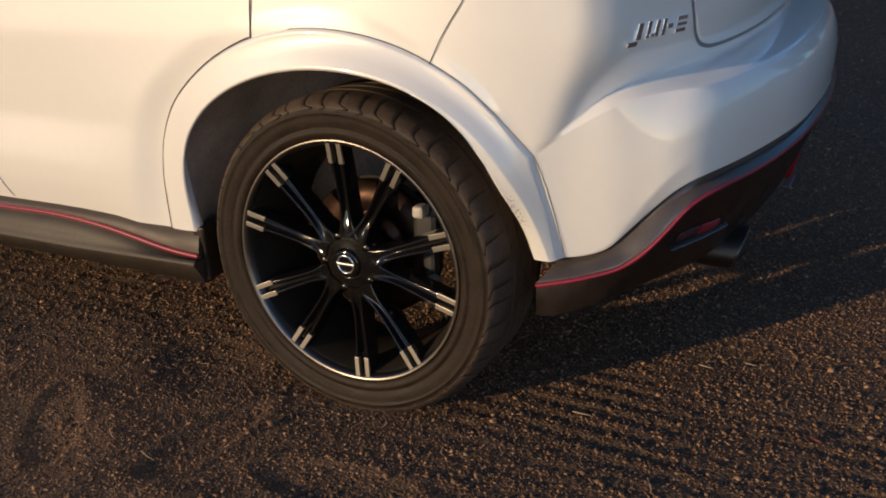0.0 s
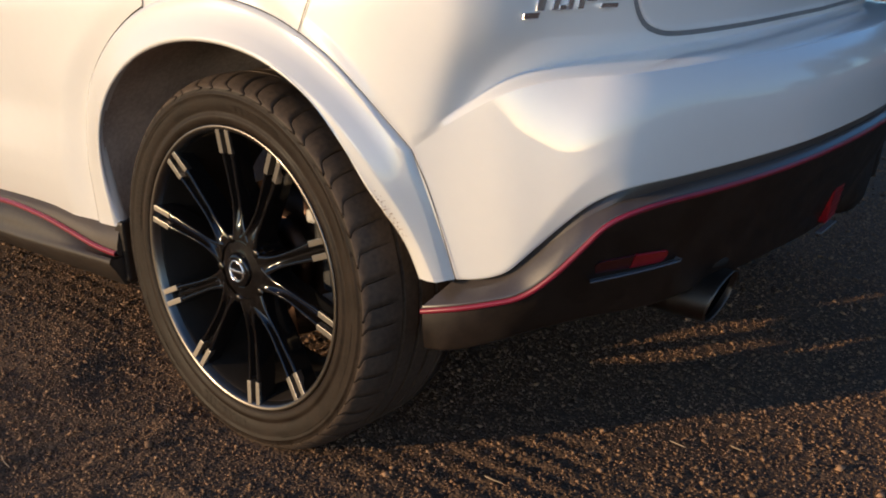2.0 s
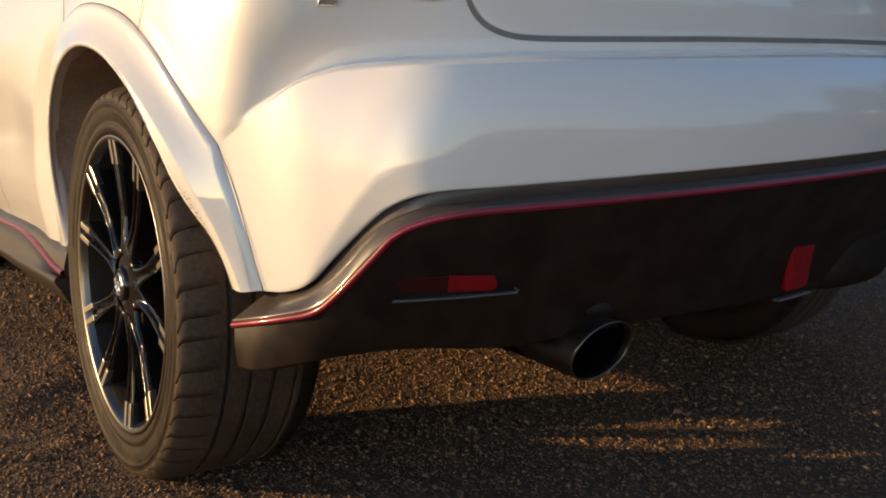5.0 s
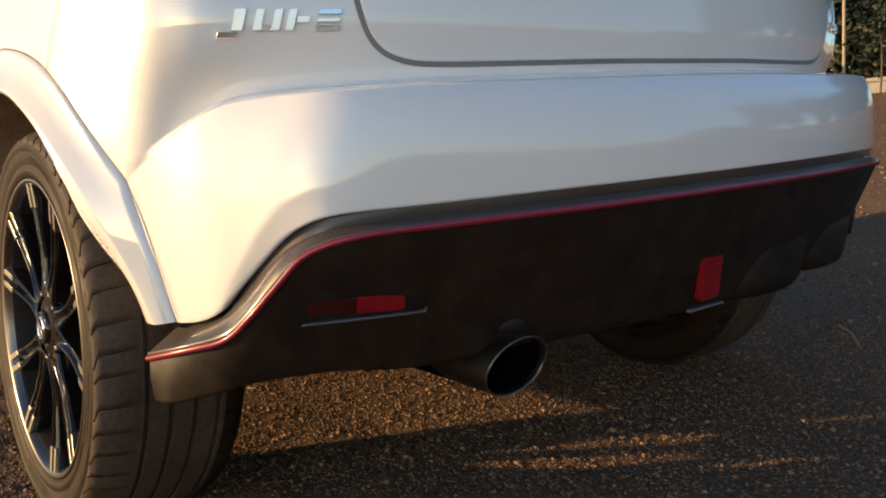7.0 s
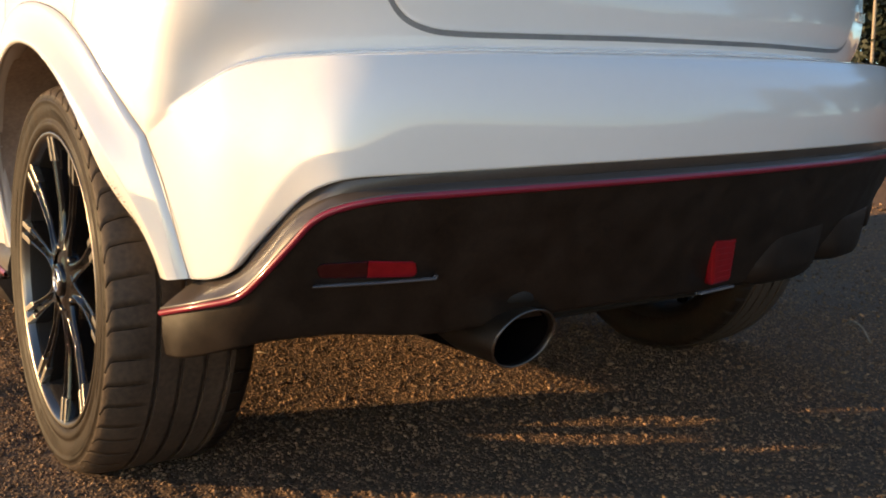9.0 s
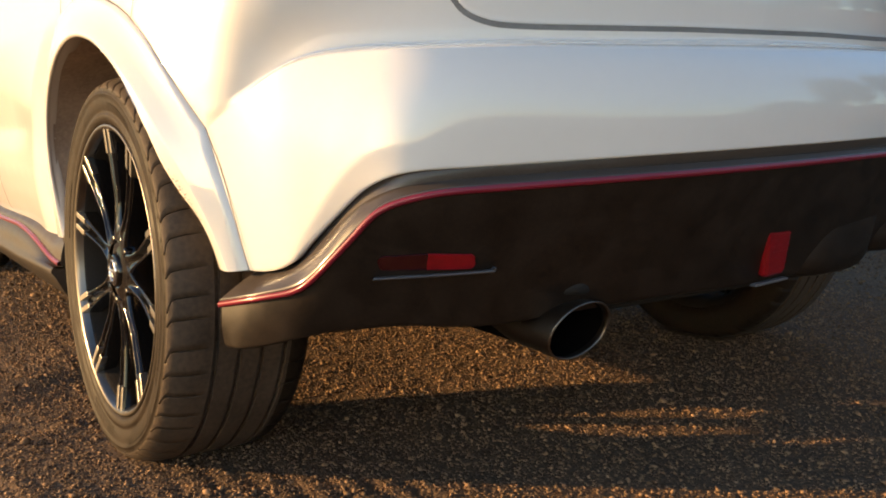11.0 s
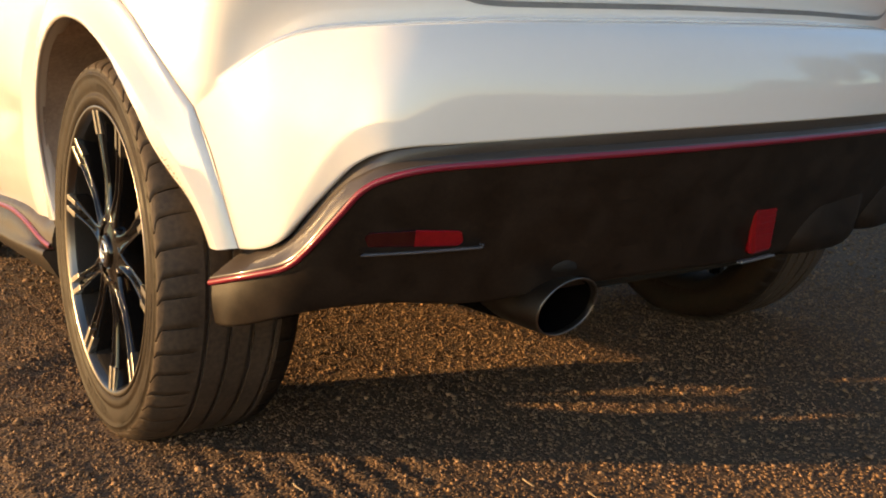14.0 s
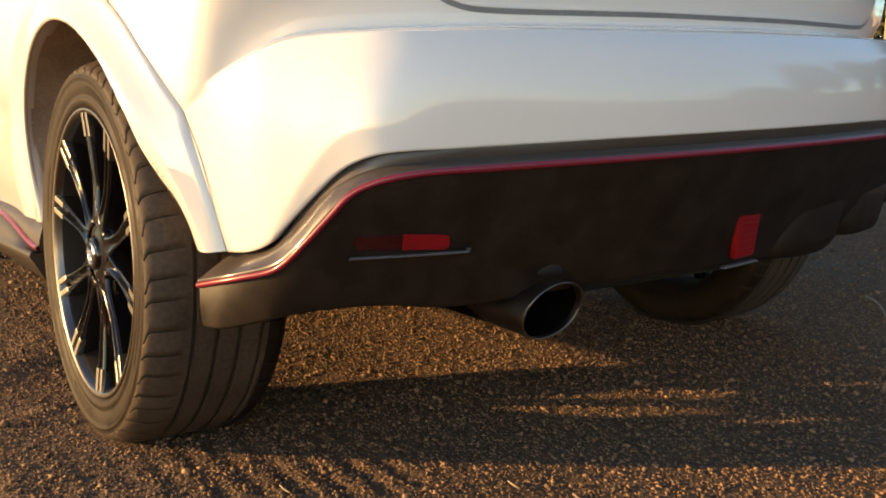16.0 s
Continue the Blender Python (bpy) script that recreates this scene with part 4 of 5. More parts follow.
def tyre_mesh():
    """Tyre with shoulder sipes and four ribs' grooves; the contact patch is pressed flat."""
    prof = [(0.010, 0.2455), (0.002, 0.2475), (-0.004, 0.2505), (-0.0070, 0.2550), (-0.0088, 0.2600), (-0.0090, 0.2635), (-0.0078, 0.2665), (-0.0062, 0.2690), (-0.0068, 0.2720), (-0.0084, 0.2760), (-0.0098, 0.2830), (-0.0105, 0.2900), (-0.0105, 0.2960), (-0.0122, 0.2985), (-0.0121, 0.3005), (-0.0105, 0.3022), (-0.0092, 0.3050), (-0.0080, 0.3082), (-0.0068, 0.3105), (-0.0053, 0.3124), (-0.0035, 0.3145), (-0.0012, 0.3166), (0.0015, 0.3190), (0.008, 0.3232), (0.0165, 0.3265), (0.025, 0.3284), (0.035, 0.3294), (0.045, 0.3300), (0.0535, 0.3303)]
    for g in (0.058, 0.095, 0.132, 0.169):
        prof += [(g - 0.0042, 0.3304), (g - 0.0034, 0.3242), (g + 0.0034, 0.3242), (g + 0.0042, 0.3304)]
        if g < 0.16:
            prof += [(g + 0.012, 0.3306), (g + 0.024, 0.3306)]
    prof += [(0.180, 0.3298), (0.196, 0.3288), (0.206, 0.3255), (0.214, 0.319), (0.221, 0.308), (0.225, 0.29), (0.222, 0.268), (0.214, 0.2475), (0.205, 0.2455)]
    p = np.array(prof)
    blocks, local = 50, np.array([0.0, 0.010, 0.018, 0.052, 0.060, 0.30, 0.55, 0.80])
    pitch = 1 + 0.16 * np.sin(np.arange(blocks) * 2.4) + 0.08 * np.sin(np.arange(blocks) * 1.1)
    starts = np.concatenate([[0], np.cumsum(pitch)[:-1]]) / pitch.sum() * blocks
    ang = (starts[:, None] + local[None] * pitch[:, None]).ravel() * 2 * np.pi / blocks
    rad = np.broadcast_to(p[:, 1], (len(ang), len(p))).copy()
    in_sipe = np.tile(np.array([0, 0, 1, 1, 0, 0, 0, 0]), blocks)[:, None]
    shoulder = ((p[:, 0] > -0.0075) & (p[:, 0] < 0.050) & (p[:, 1] > 0.309)) * np.interp(p[:, 0], [-0.007, 0.000, 0.030, 0.037], [0.3, 0.6, 0.9, 0.0])
    inner_sh = ((p[:, 0] > 0.178) & (p[:, 0] < 0.212)) * 1.0
    rad -= 0.0075 * in_sipe * (shoulder + inner_sh)[None]
    # every other sipe ends in a long hook along the shoulder
    long_hook = np.repeat(np.where(np.arange(blocks) % 2 == 0, 1.0, 0.45), len(local))[:, None]
    hook = np.interp(p[:, 0], [-0.008, -0.0068, -0.0053, -0.0035, -0.0012, 0.002], [-0.064, -0.060, -0.036, -0.014, -0.003, 0.0]) * (p[:, 1] > 0.306)
    bend = np.interp(p[:, 0], [-0.008, -0.002, 0.005, 0.02, 0.05], [-0.008, -0.006, -0.001, 0.007, 0.009]) * (p[:, 1] > 0.30) * (p[:, 0] < 0.07)
    a = ang[:, None] + bend[None] + hook[None] * long_hook
    g = np.stack([np.cos(a) * rad, np.broadcast_to(p[:, 0], rad.shape), np.sin(a) * rad], -1)
    edge_band = np.interp(p[:, 1], [0.3035, 0.308, 0.316, 0.3235], [0, 1, 1, 0]) * (p[:, 0] < 0.02)
    g[..., 1] -= 0.0022 * edge_band[None] * (1 - in_sipe)
    low = -HUB_Z + 0.003
    press = np.clip((low - g[..., 2]) / 0.006, 0, 1)
    g[..., 1] -= press * 0.004 * (g[..., 1] < 0.02)
    g[..., 2] = np.maximum(g[..., 2], low - 0.002)
    faces = grid_faces(len(ang), len(p), True, False)
    me = mesh_of("tyre", g.reshape(-1, 3), faces, RUBBER)
    me.materials.append(TREAD)
    cols = len(p) - 1
    me.polygons.foreach_set("material_index", [1 if 17 <= (k % cols) <= len(p) - 10 else 0 for k in range(len(me.polygons))])
    me.polygons.foreach_set("use_smooth", [not ((k // cols) % 8 in (1, 2, 3) and 16 <= (k % cols) <= 28 or 27 < (k % cols) < len(p) - 9) for k in range(len(me.polygons))])
    return me


def sidewall_moulding():
    """Raised mould marks on the side of the tyre, plain bars."""
    verts, faces = [], []
    def bar(a0, a1, r0, r1):
        base, n = len(verts), 5
        for a in np.linspace(radians(a0), radians(a1), n):
            for r in (r0, r1):
                y = np.interp(r, [0.2690, 0.2720, 0.2760, 0.2830, 0.2900, 0.2960], [-0.0062, -0.0068, -0.0084, -0.0098, -0.0105, -0.0105])
                verts.append((math.cos(a) * r, y - 0.0010, math.sin(a) * r))
        faces.extend(grid_faces(n, 2, start=base))
    rng = random.Random(4)
    for start in (60, 150, 245, 330):
        a = start
        for _ in range(9):
            w = rng.uniform(1.2, 2.6)
            bar(a, a + w, 0.2745, 0.2865)
            a += w + 0.9
    for start in (20, 110, 200, 290):
        bar(start, start + 30, 0.2930, 0.2945)
    return mesh_of("sidewall_moulding", verts, faces, RUBBER)


def spoke_mesh(a_root, a_tip):
    n = 20
    q = np.linspace(0, 1, n) ** 1.3
    p0 = np.array([math.cos(radians(a_root)), 0, math.sin(radians(a_root))]) * 0.052
    p1 = np.array([math.cos(radians(a_tip)), 0, math.sin(radians(a_tip))]) * 0.2395
    c = p0 + (p1 - p0) * q[:, None]
    rr = np.linalg.norm(c, axis=1)
    t = (p1 - p0) / np.linalg.norm(p1 - p0)
    side = np.broadcast_to(np.array([-t[2], 0, t[0]]), (n, 3))
    half = np.interp(rr, [0.05, 0.062, 0.075, 0.09, 0.11, 0.15, 0.2, 0.24], [0.025, 0.0195, 0.0152, 0.0124, 0.0112, 0.0122, 0.0152, 0.0172])
    face = np.interp(rr, [0.05, 0.07, 0.12, 0.18, 0.24], [0.007, 0.0075, 0.009, 0.004, -0.0032])
    depth = np.interp(rr, [0.04, 0.24], [0.045, 0.030])
    groove = np.interp(rr, [0.05, 0.07, 0.10, 0.2, 0.24], [0.0, 0.002, 0.011, 0.016, 0.017])
    rows = []
    for uu, dd in ((-1.22, 1.0), (-1.04, 0.14), (-0.98, 0.04), (-0.90, 0.0), (-0.64, 0.0), (-0.58, -0.10), (-0.50, -0.60), (-0.16, -1), (0.16, -1), (0.50, -0.60), (0.58, -0.10), (0.64, 0.0), (0.90, 0.0), (0.98, 0.04), (1.04, 0.14), (1.22, 1.0)):
        d = groove * -dd if dd < 0 else depth * dd
        rows.append(c + side * (half * uu)[:, None] + np.stack([0 * rr, face + d, 0 * rr], 1))
    g = np.stack(rows, 1)
    me = mesh_of("spoke", g.reshape(-1, 3), grid_faces(n, 16, False, False, 0, True), GLOSS_BLACK)
    tips = []
    for sgn in (-1, 1):
        pts = []
        for r in (0.2005, 0.2415):
            a = np.radians(a_tip)
            cc, sd = np.array([np.cos(a) * r, 0, np.sin(a) * r]), np.array([-np.sin(a), 0, np.cos(a)])
            y = np.interp(r, [0.18, 0.24], [0.004, -0.0032]) - 0.0012
            for o in (0.0066, 0.0168):
                pts.append(cc + sd * (o * sgn) + [0, y, 0])
        tips.append(prism("machined_tip", [pts[0], pts[1], pts[3], pts[2]], (0, 0.012, 0), ALLOY, 0.0008))
    return me, tips


def wheel_meshes():
    barrel = [(0.006, 0.2380), (0.009, 0.2352), (0.013, 0.2335), (0.03, 0.229), (0.06, 0.222), (0.12, 0.218), (0.19, 0.222), (0.205, 0.236), (0.21, 0.246)]
    rim_edge = [(0.010, 0.2476), (0.0, 0.2492), (-0.0056, 0.2489), (-0.0066, 0.2480), (-0.0066, 0.2454), (-0.0056, 0.2424), (-0.0032, 0.2400), (0.0008, 0.2382), (0.010, 0.2352)]
    hub = [(0.060, 0.068), (0.024, 0.066), (0.014, 0.062), (0.0105, 0.056), (0.0090, 0.048), (0.0075, 0.038), (0.0062, 0.033), (0.0055, 0.0295), (0.010, 0.029), (0.010, 0.0)]
    cap = [(0.010, 0.0285), (0.002, 0.0282), (0.000, 0.0265), (-0.0005, 0.0225), (-0.0005, 0.0)]
    ring = [(0.001, 0.0196), (-0.0022, 0.0193), (-0.0030, 0.0183), (-0.0028, 0.0170), (-0.0012, 0.0162), (0.001, 0.0160)]
    disc = [(0.10, 0.0), (0.085, 0.045), (0.085, 0.075), (0.100, 0.078), (0.098, 0.080), (0.098, 0.142), (0.118, 0.142), (0.118, 0.06), (0.12, 0.0)]
    nut = [(0.030, 0.0085), (0.0095, 0.0085), (0.0072, 0.0075), (0.006, 0.005), (0.0058, 0.0)]
    make = lambda name, prof, seg, mat: surface(name, [lathe(prof, seg)], mat, False, True)
    return dict(barrel=make("wheel", barrel, 96, BARREL), edge=make("rim_edge", rim_edge, 128, RIM), hub=make("hub", hub, 48, GLOSS_BLACK), cap=make("centre_cap", cap, 40, GLOSS_BLACK), ring=make("emblem_ring", ring, 40, CHROME), disc=make("brake_disc", disc, 64, DISC), plate=make("backing_plate", [(0.135, 0.0), (0.135, 0.06), (0.130, 0.12), (0.128, 0.145), (0.132, 0.146), (0.14, 0.0)], 48, UNDER), nut=make("lug_nut", nut, 12, LUG), tyre=tyre_mesh(), marks=sidewall_moulding())


WM = wheel_meshes()
SPOKES = []
for k in range(5):
    mid_a = 3.4 + 72 * k
    for sgn in (-1, 1):
        SPOKES.append(spoke_mesh(mid_a + sgn * 11, mid_a + sgn * 16.1))
emblem_bar = box_mesh("emblem_bar", (-0.0196, -0.0035, -0.0022), (0.0196, -0.0004, 0.0022), CHROME, 0.0008)
caliper_me = box_mesh("brake_caliper", (0.105, 0.080, 0.020), (0.160, 0.125, 0.105), CALIPER, 0.012)
pad_me = box_mesh("caliper_bridge", (0.128, 0.075, -0.030), (0.156, 0.10, 0.03), CALIPER, 0.008)
ear_mes = [box_mesh("caliper_ear", (0.122, 0.052, 0.092), (0.146, 0.085, 0.116), EAR, 0.006), box_mesh("caliper_ear", (0.140, 0.050, -0.050), (0.162, 0.085, -0.028), EAR, 0.006)]


def place_wheel(m, full_label):
    """One wheel under the car at the pose m, its face towards -y of that pose."""
    def put(name, me, parent, label="", local=Matrix()):
        ob = part(name, me, None, label)
        ob.parent = parent
        ob.matrix_parent_inverse = parent.matrix_world.inverted()
        ob.matrix_world = m @ local
        return ob
    w = put("wheel", WM["barrel"], car, full_label)
    bpy.context.view_layer.update()
    put("tyre", WM["tyre"], w, "dusty low-profile rubber tyre")
    tagged(put("sidewall_moulding", WM["marks"], w), kind="stuff")
    put("rim_edge", WM["edge"], w, "bright machined rim edge")
    put("hub", WM["hub"], w)
    put("centre_cap", WM["cap"], w, "gloss black centre cap")
    put("emblem_ring", WM["ring"], w, "chrome ring")
    put("emblem_bar", emblem_bar, w, "plain chrome bar")
    for me, tips in SPOKES:
        put("spoke", me, w)
        for t in tips:
            put("machined_tip", t, w, "bright machined spoke tip")
    for k in range(5):
        a = radians(39.4 + 72 * k)
        put("lug_nut", WM["nut"], w, "dark steel lug nut", Matrix.Translation((math.cos(a) * 0.056, 0, math.sin(a) * 0.056)))
    put("brake_disc", WM["disc"], car, "rusty brake disc")
    put("backing_plate", WM["plate"], car)
    put("brake_caliper", caliper_me, car, "grey cast brake caliper")
    put("caliper_bridge", pad_me, car)
    for me in ear_mes:
        put("caliper_ear", me, car, "bare metal caliper ear")


bpy.context.view_layer.update()
place_wheel(pose(-0.004, 0.003, HUB_Z, -1.1, 0, 0.2), "gloss black ten-spoke alloy wheel with machined tips")
place_wheel(pose(-0.004, 2 * CENTRE - 0.003, HUB_Z, 1.1, 0, 179.8), "gloss black ten-spoke alloy wheel with machined tips")
place_wheel(pose(-WHEELBASE, 0, HUB_Z), "gloss black ten-spoke alloy wheel with machined tips")
place_wheel(pose(-WHEELBASE, 2 * CENTRE, HUB_Z, 0, 0, 180), "gloss black ten-spoke alloy wheel with machined tips")


# ---- ground ----
def smooth(a, b, v):
    t = np.clip((v - a) / (b - a), 0, 1)
    return t * t * (3 - 2 * t)


def waves(x, y, seed, scale, octaves=5):
    """Cheap smooth unevenness from summed sines."""
    rng = np.random.RandomState(seed)
    h, amp = np.zeros_like(x), 1.0
    for _ in range(octaves):
        for _ in range(4):
            a, ph = rng.uniform(0, 2 * np.pi, 2)
            h += amp * np.sin((np.cos(a) * x + np.sin(a) * y) * scale + ph)
        scale, amp = scale * 1.9, amp * 0.55
    return h / 4


def ground_height(x, y):
    slope = 0.137 * np.maximum(0, y - 3.2) * smooth(3.0, 6.0, y)
    slope = np.minimum(slope, 1.40)
    near = np.exp(-((x - 0.3) ** 2 + (y - 0.3) ** 2) / 9)
    h = waves(x, y, 3, 5.0) * 0.0032 * near + waves(x, y, 5, 28.0, 3) * 0.0012 * near
    # ridges of a tyre track that passes behind the wheel
    ax, ay = 0.9988, -0.05
    along, across = x * ax + y * ay, -x * ay + y * ax
    fade = np.clip(0.8 + 0.3 * np.sin(along * 5.1 + 0.7) + 0.3 * np.sin(along * 13 + across * 9), 0.3, 1.2)
    for mid_y, wide, tall in ((0.19, 0.21, 0.0030), (-0.14, 0.10, 0.0012)):
        band = np.exp(-(((across - mid_y) / wide) ** 4)) * np.clip(smooth(0.06, 0.25, along) + smooth(-0.25, -0.45, along) * 0.4, 0, 1) * smooth(2.5, 1.4, np.abs(along))
        h += band * tall * fade * (np.sin(across * 2 * np.pi / 0.052 + 0.5 * np.sin(along * 3.3)) + 0.35 * np.sin(along * 2 * np.pi / 0.034 + across * 40))
    # soles pressed into the soil, each a sunk oval with a raised edge
    for cx, cy, turn, d in ((-0.22, -0.22, 80, 0.0045), (-0.56, -0.30, 130, 0.0045), (0.10, -0.24, 8, 0.004), (-0.95, -0.30, 60, 0.004)):
        u1 = ((x - cx) * np.cos(radians(turn)) + (y - cy) * np.sin(radians(turn))) / 0.15
        u2 = ((y - cy) * np.cos(radians(turn)) - (x - cx) * np.sin(radians(turn))) / (0.055 - 0.008 * np.clip(u1, -1, 1))
        rr = np.sqrt(u1**2 + u2**2)
        h += d * (-smooth(1.08, 0.86, rr) + 0.7 * np.exp(-(((rr - 1.22) / 0.16) ** 2)))
    # shallow hollows and scuffs in front of the wheel
    for cx, cy, r, d in ((-0.55, -0.42, 0.16, 0.012), (-0.18, -0.55, 0.12, 0.010), (-0.85, -0.15, 0.2, 0.010), (0.25, -0.62, 0.13, 0.009), (-0.42, 0.02, 0.12, 0.008)):
        rr = ((x - cx) ** 2 + (y - cy) ** 2) / r**2
        h += d * (-np.exp(-rr) + 0.6 * np.exp(-((np.sqrt(rr) - 1.25) ** 2) * 6))
    contact = np.zeros_like(x)
    for wx in (0, -WHEELBASE):
        for wy in (0.11, 2 * CENTRE - 0.11):
            contact += np.exp(-(((x - wx) / 0.14) ** 4 + ((y - wy) / 0.16) ** 4))
    h = np.clip(h, -0.02, 0.02) * (1 - 0.9 * np.clip(contact, 0, 1)) - 0.001
    return h + slope


def axis(lo, hi, step, reach):
    core = np.arange(lo, hi + step / 2, step)
    grow, out_s = step, []
    at = 0.0
    while at < reach:
        grow *= 1.22
        at += grow
        out_s.append(at)
    o = np.array(out_s)
    return np.r_[lo - o[::-1], core, hi + o]


gx, gy = axis(-1.6, 1.5, 0.0125, 900), axis(-1.1, 2.4, 0.0125, 900)
X, Y = np.meshgrid(gx, gy, indexing="ij")
gnd = np.stack([X, Y, ground_height(X, Y)], -1)
ground = tagged(new("ground", surface("ground", [gnd], SOIL, False, True)), "brown gravelly soil with tyre ruts and footmarks", "ground", kind="structure")


def scatter_stones(name, count, size, lo, hi, seed, label):
    """Many low-poly stones in one mesh, resting half sunk on the ground."""
    rng = np.random.RandomState(seed)
    tpl = np.array([(0, 0, 1), (1, 0, 0.1), (0, 1, -0.1), (-1, 0, 0.1), (0, -1, -0.1), (0, 0, -1.0)], float)
    tri = np.array([(0, 1, 2), (0, 2, 3), (0, 3, 4), (0, 4, 1), (5, 2, 1), (5, 3, 2), (5, 4, 3), (5, 1, 4)])
    x, y = rng.uniform(lo[0], hi[0], count), rng.uniform(lo[1], hi[1], count)
    s = size * np.exp(rng.normal(0, 0.42, count)) * 0.5
    away = np.ones(count, bool)
    for wx in (0, -WHEELBASE):
        for wy in (0.11, 2 * CENTRE - 0.11):
            away &= ~((np.abs(x - wx) < 0.10) & (np.abs(y - wy) < 0.13))
    # the cover thins out towards its borders
    rim = np.minimum(np.minimum(x - lo[0], hi[0] - x), np.minimum(y - lo[1], hi[1] - y))
    away &= rng.uniform(0, 1, count) < np.clip(rim / 0.35, 0.02, 1)
    x, y, s = x[away], y[away], s[away]
    n = len(x)
    v = tpl[None] * (1 + rng.uniform(-0.42, 0.42, (n, 6, 3))) + rng.normal(0, 0.2, (n, 6, 3))
    q = rng.normal(size=(n, 4))
    q /= np.linalg.norm(q, axis=1)[:, None]
    w, a, b, c = q.T
    rot = np.stack([1 - 2 * (b * b + c * c), 2 * (a * b - c * w), 2 * (a * c + b * w), 2 * (a * b + c * w), 1 - 2 * (a * a + c * c), 2 * (b * c - a * w), 2 * (a * c - b * w), 2 * (b * c + a * w), 1 - 2 * (a * a + b * b)], 1).reshape(n, 3, 3)
    v = np.einsum("nij,nkj->nki", rot, v) * s[:, None, None]
    v[..., 2] *= 0.65
    v += np.stack([x, y, ground_height(x, y) + 0.40 * s], 1)[:, None]
    f = (tri[None] + 6 * np.arange(n)[:, None, None]).reshape(-1, 3)
    me = bpy.data.meshes.new(name)
    me.vertices.add(6 * n)
    me.vertices.foreach_set("co", v.reshape(-1))
    me.loops.add(len(f) * 3)
    me.loops.foreach_set("vertex_index", f.reshape(-1).astype(np.int32))
    me.polygons.add(len(f))
    me.polygons.foreach_set("loop_start", np.arange(0, 3 * len(f), 3, dtype=np.int32))
    me.polygons.foreach_set("loop_total", np.full(len(f), 3, dtype=np.int32))
    me.update(calc_edges=True)
    me.validate()
    me.materials.append(STONE)
    return tagged(new(name, me), label, "gravel", kind="stuff")


scatter_stones("gravel", 208000, 0.0042, (-1.6, -1.2), (1.6, 2.5), 11, "loose brown crushed gravel lying on the soil")
scatter_stones("pebbles", 900, 0.0078, (-1.6, -1.1), (1.5, 2.4), 12, "larger scattered stones on the soil")
scatter_stones("gravel_behind", 38000, 0.0075, (-2.4, 2.1), (2.8, 5.0), 14, "loose brown gravel behind the car")
scatter_stones("gravel_ahead", 22000, 0.0070, (-4.2, -1.5), (-1.3, 0.7), 15, "loose brown gravel ahead of the car")
scatter_stones("far_gravel", 14000, 0.014, (-6.5, 4.6), (3.0, 12.8), 13, "coarse gravel on the rising ground behind")
stalk = [(0.22, 2.17, 0.012), (0.25, 2.12, 0.03), (0.31, 2.07, 0.028), (0.38, 1.985, 0.008)]
tagged(new("dry_stalk", surface("dry_stalk", [tube(even(stalk, 20), 0.003, 6)], DRY, True)), "curved pale dry stalk lying on gravel", "stalk")


def twig(points, thick):
    path = even(points, 14)
    return tagged(new("twig", surface("twig", [tube(path, np.interp(np.linspace(0, 1, 14), [0, 0.1, 0.9, 1], [thick * 0.5, thick, thick * 0.8, thick * 0.3]), 6)], DRY, True)), "thin pale dry twig lying on gravel", "twig", "twigs on the ground")


for ax0, ay0, ax1, ay1, thick in ((-0.415, -0.283, -0.380, -0.305, 0.0014), (-0.300, -0.314, -0.262, -0.318, 0.0013), (0.410, 0.147, 0.448, 0.145, 0.0017), (-0.525, 0.603, -0.497, 0.619, 0.0024), (0.594, 0.438, 0.626, 0.434, 0.0016), (0.682, 0.489, 0.706, 0.483, 0.0015), (0.603, -0.004, 0.620, -0.042, 0.0016)):
    z0, z1 = (float(ground_height(np.array([u0]), np.array([v0]))[0]) for u0, v0 in ((ax0, ay0), (ax1, ay1)))
    twig([(ax0, ay0, z0 + 0.0035), ((ax0 + ax1) / 2 + 0.002, (ay0 + ay1) / 2 - 0.003, (z0 + z1) / 2 + 0.005), (ax1, ay1, z1 + 0.0035)], thick)


def dead_leaf():
    """A small curled leaf, thicker along its rib."""
    u_l, v_l = np.linspace(-1, 1, 12), np.linspace(-1, 1, 7)
    top, under = [], []
    for u0 in u_l:
        half = 0.007 * math.sqrt(max(0.02, 1 - u0 * u0))
        row = [(0.848 + u0 * 0.015, 0.219 + v0 * half - u0 * 0.005, 0.007 + 0.004 * abs(v0) + 0.003 * u0 * u0) for v0 in v_l]
        top.append(row)
        under.append([(a, b, c - 0.0006 - 0.0005 * (1 - abs(v0))) for (a, b, c), v0 in zip(row, v_l)])
    return tagged(new("dead_leaf", surface("dead_leaf", [np.array(top), (np.array(under), True)], LEAF_DRY)), "small curled reddish brown dead leaf on gravel", "leaf")


dead_leaf()


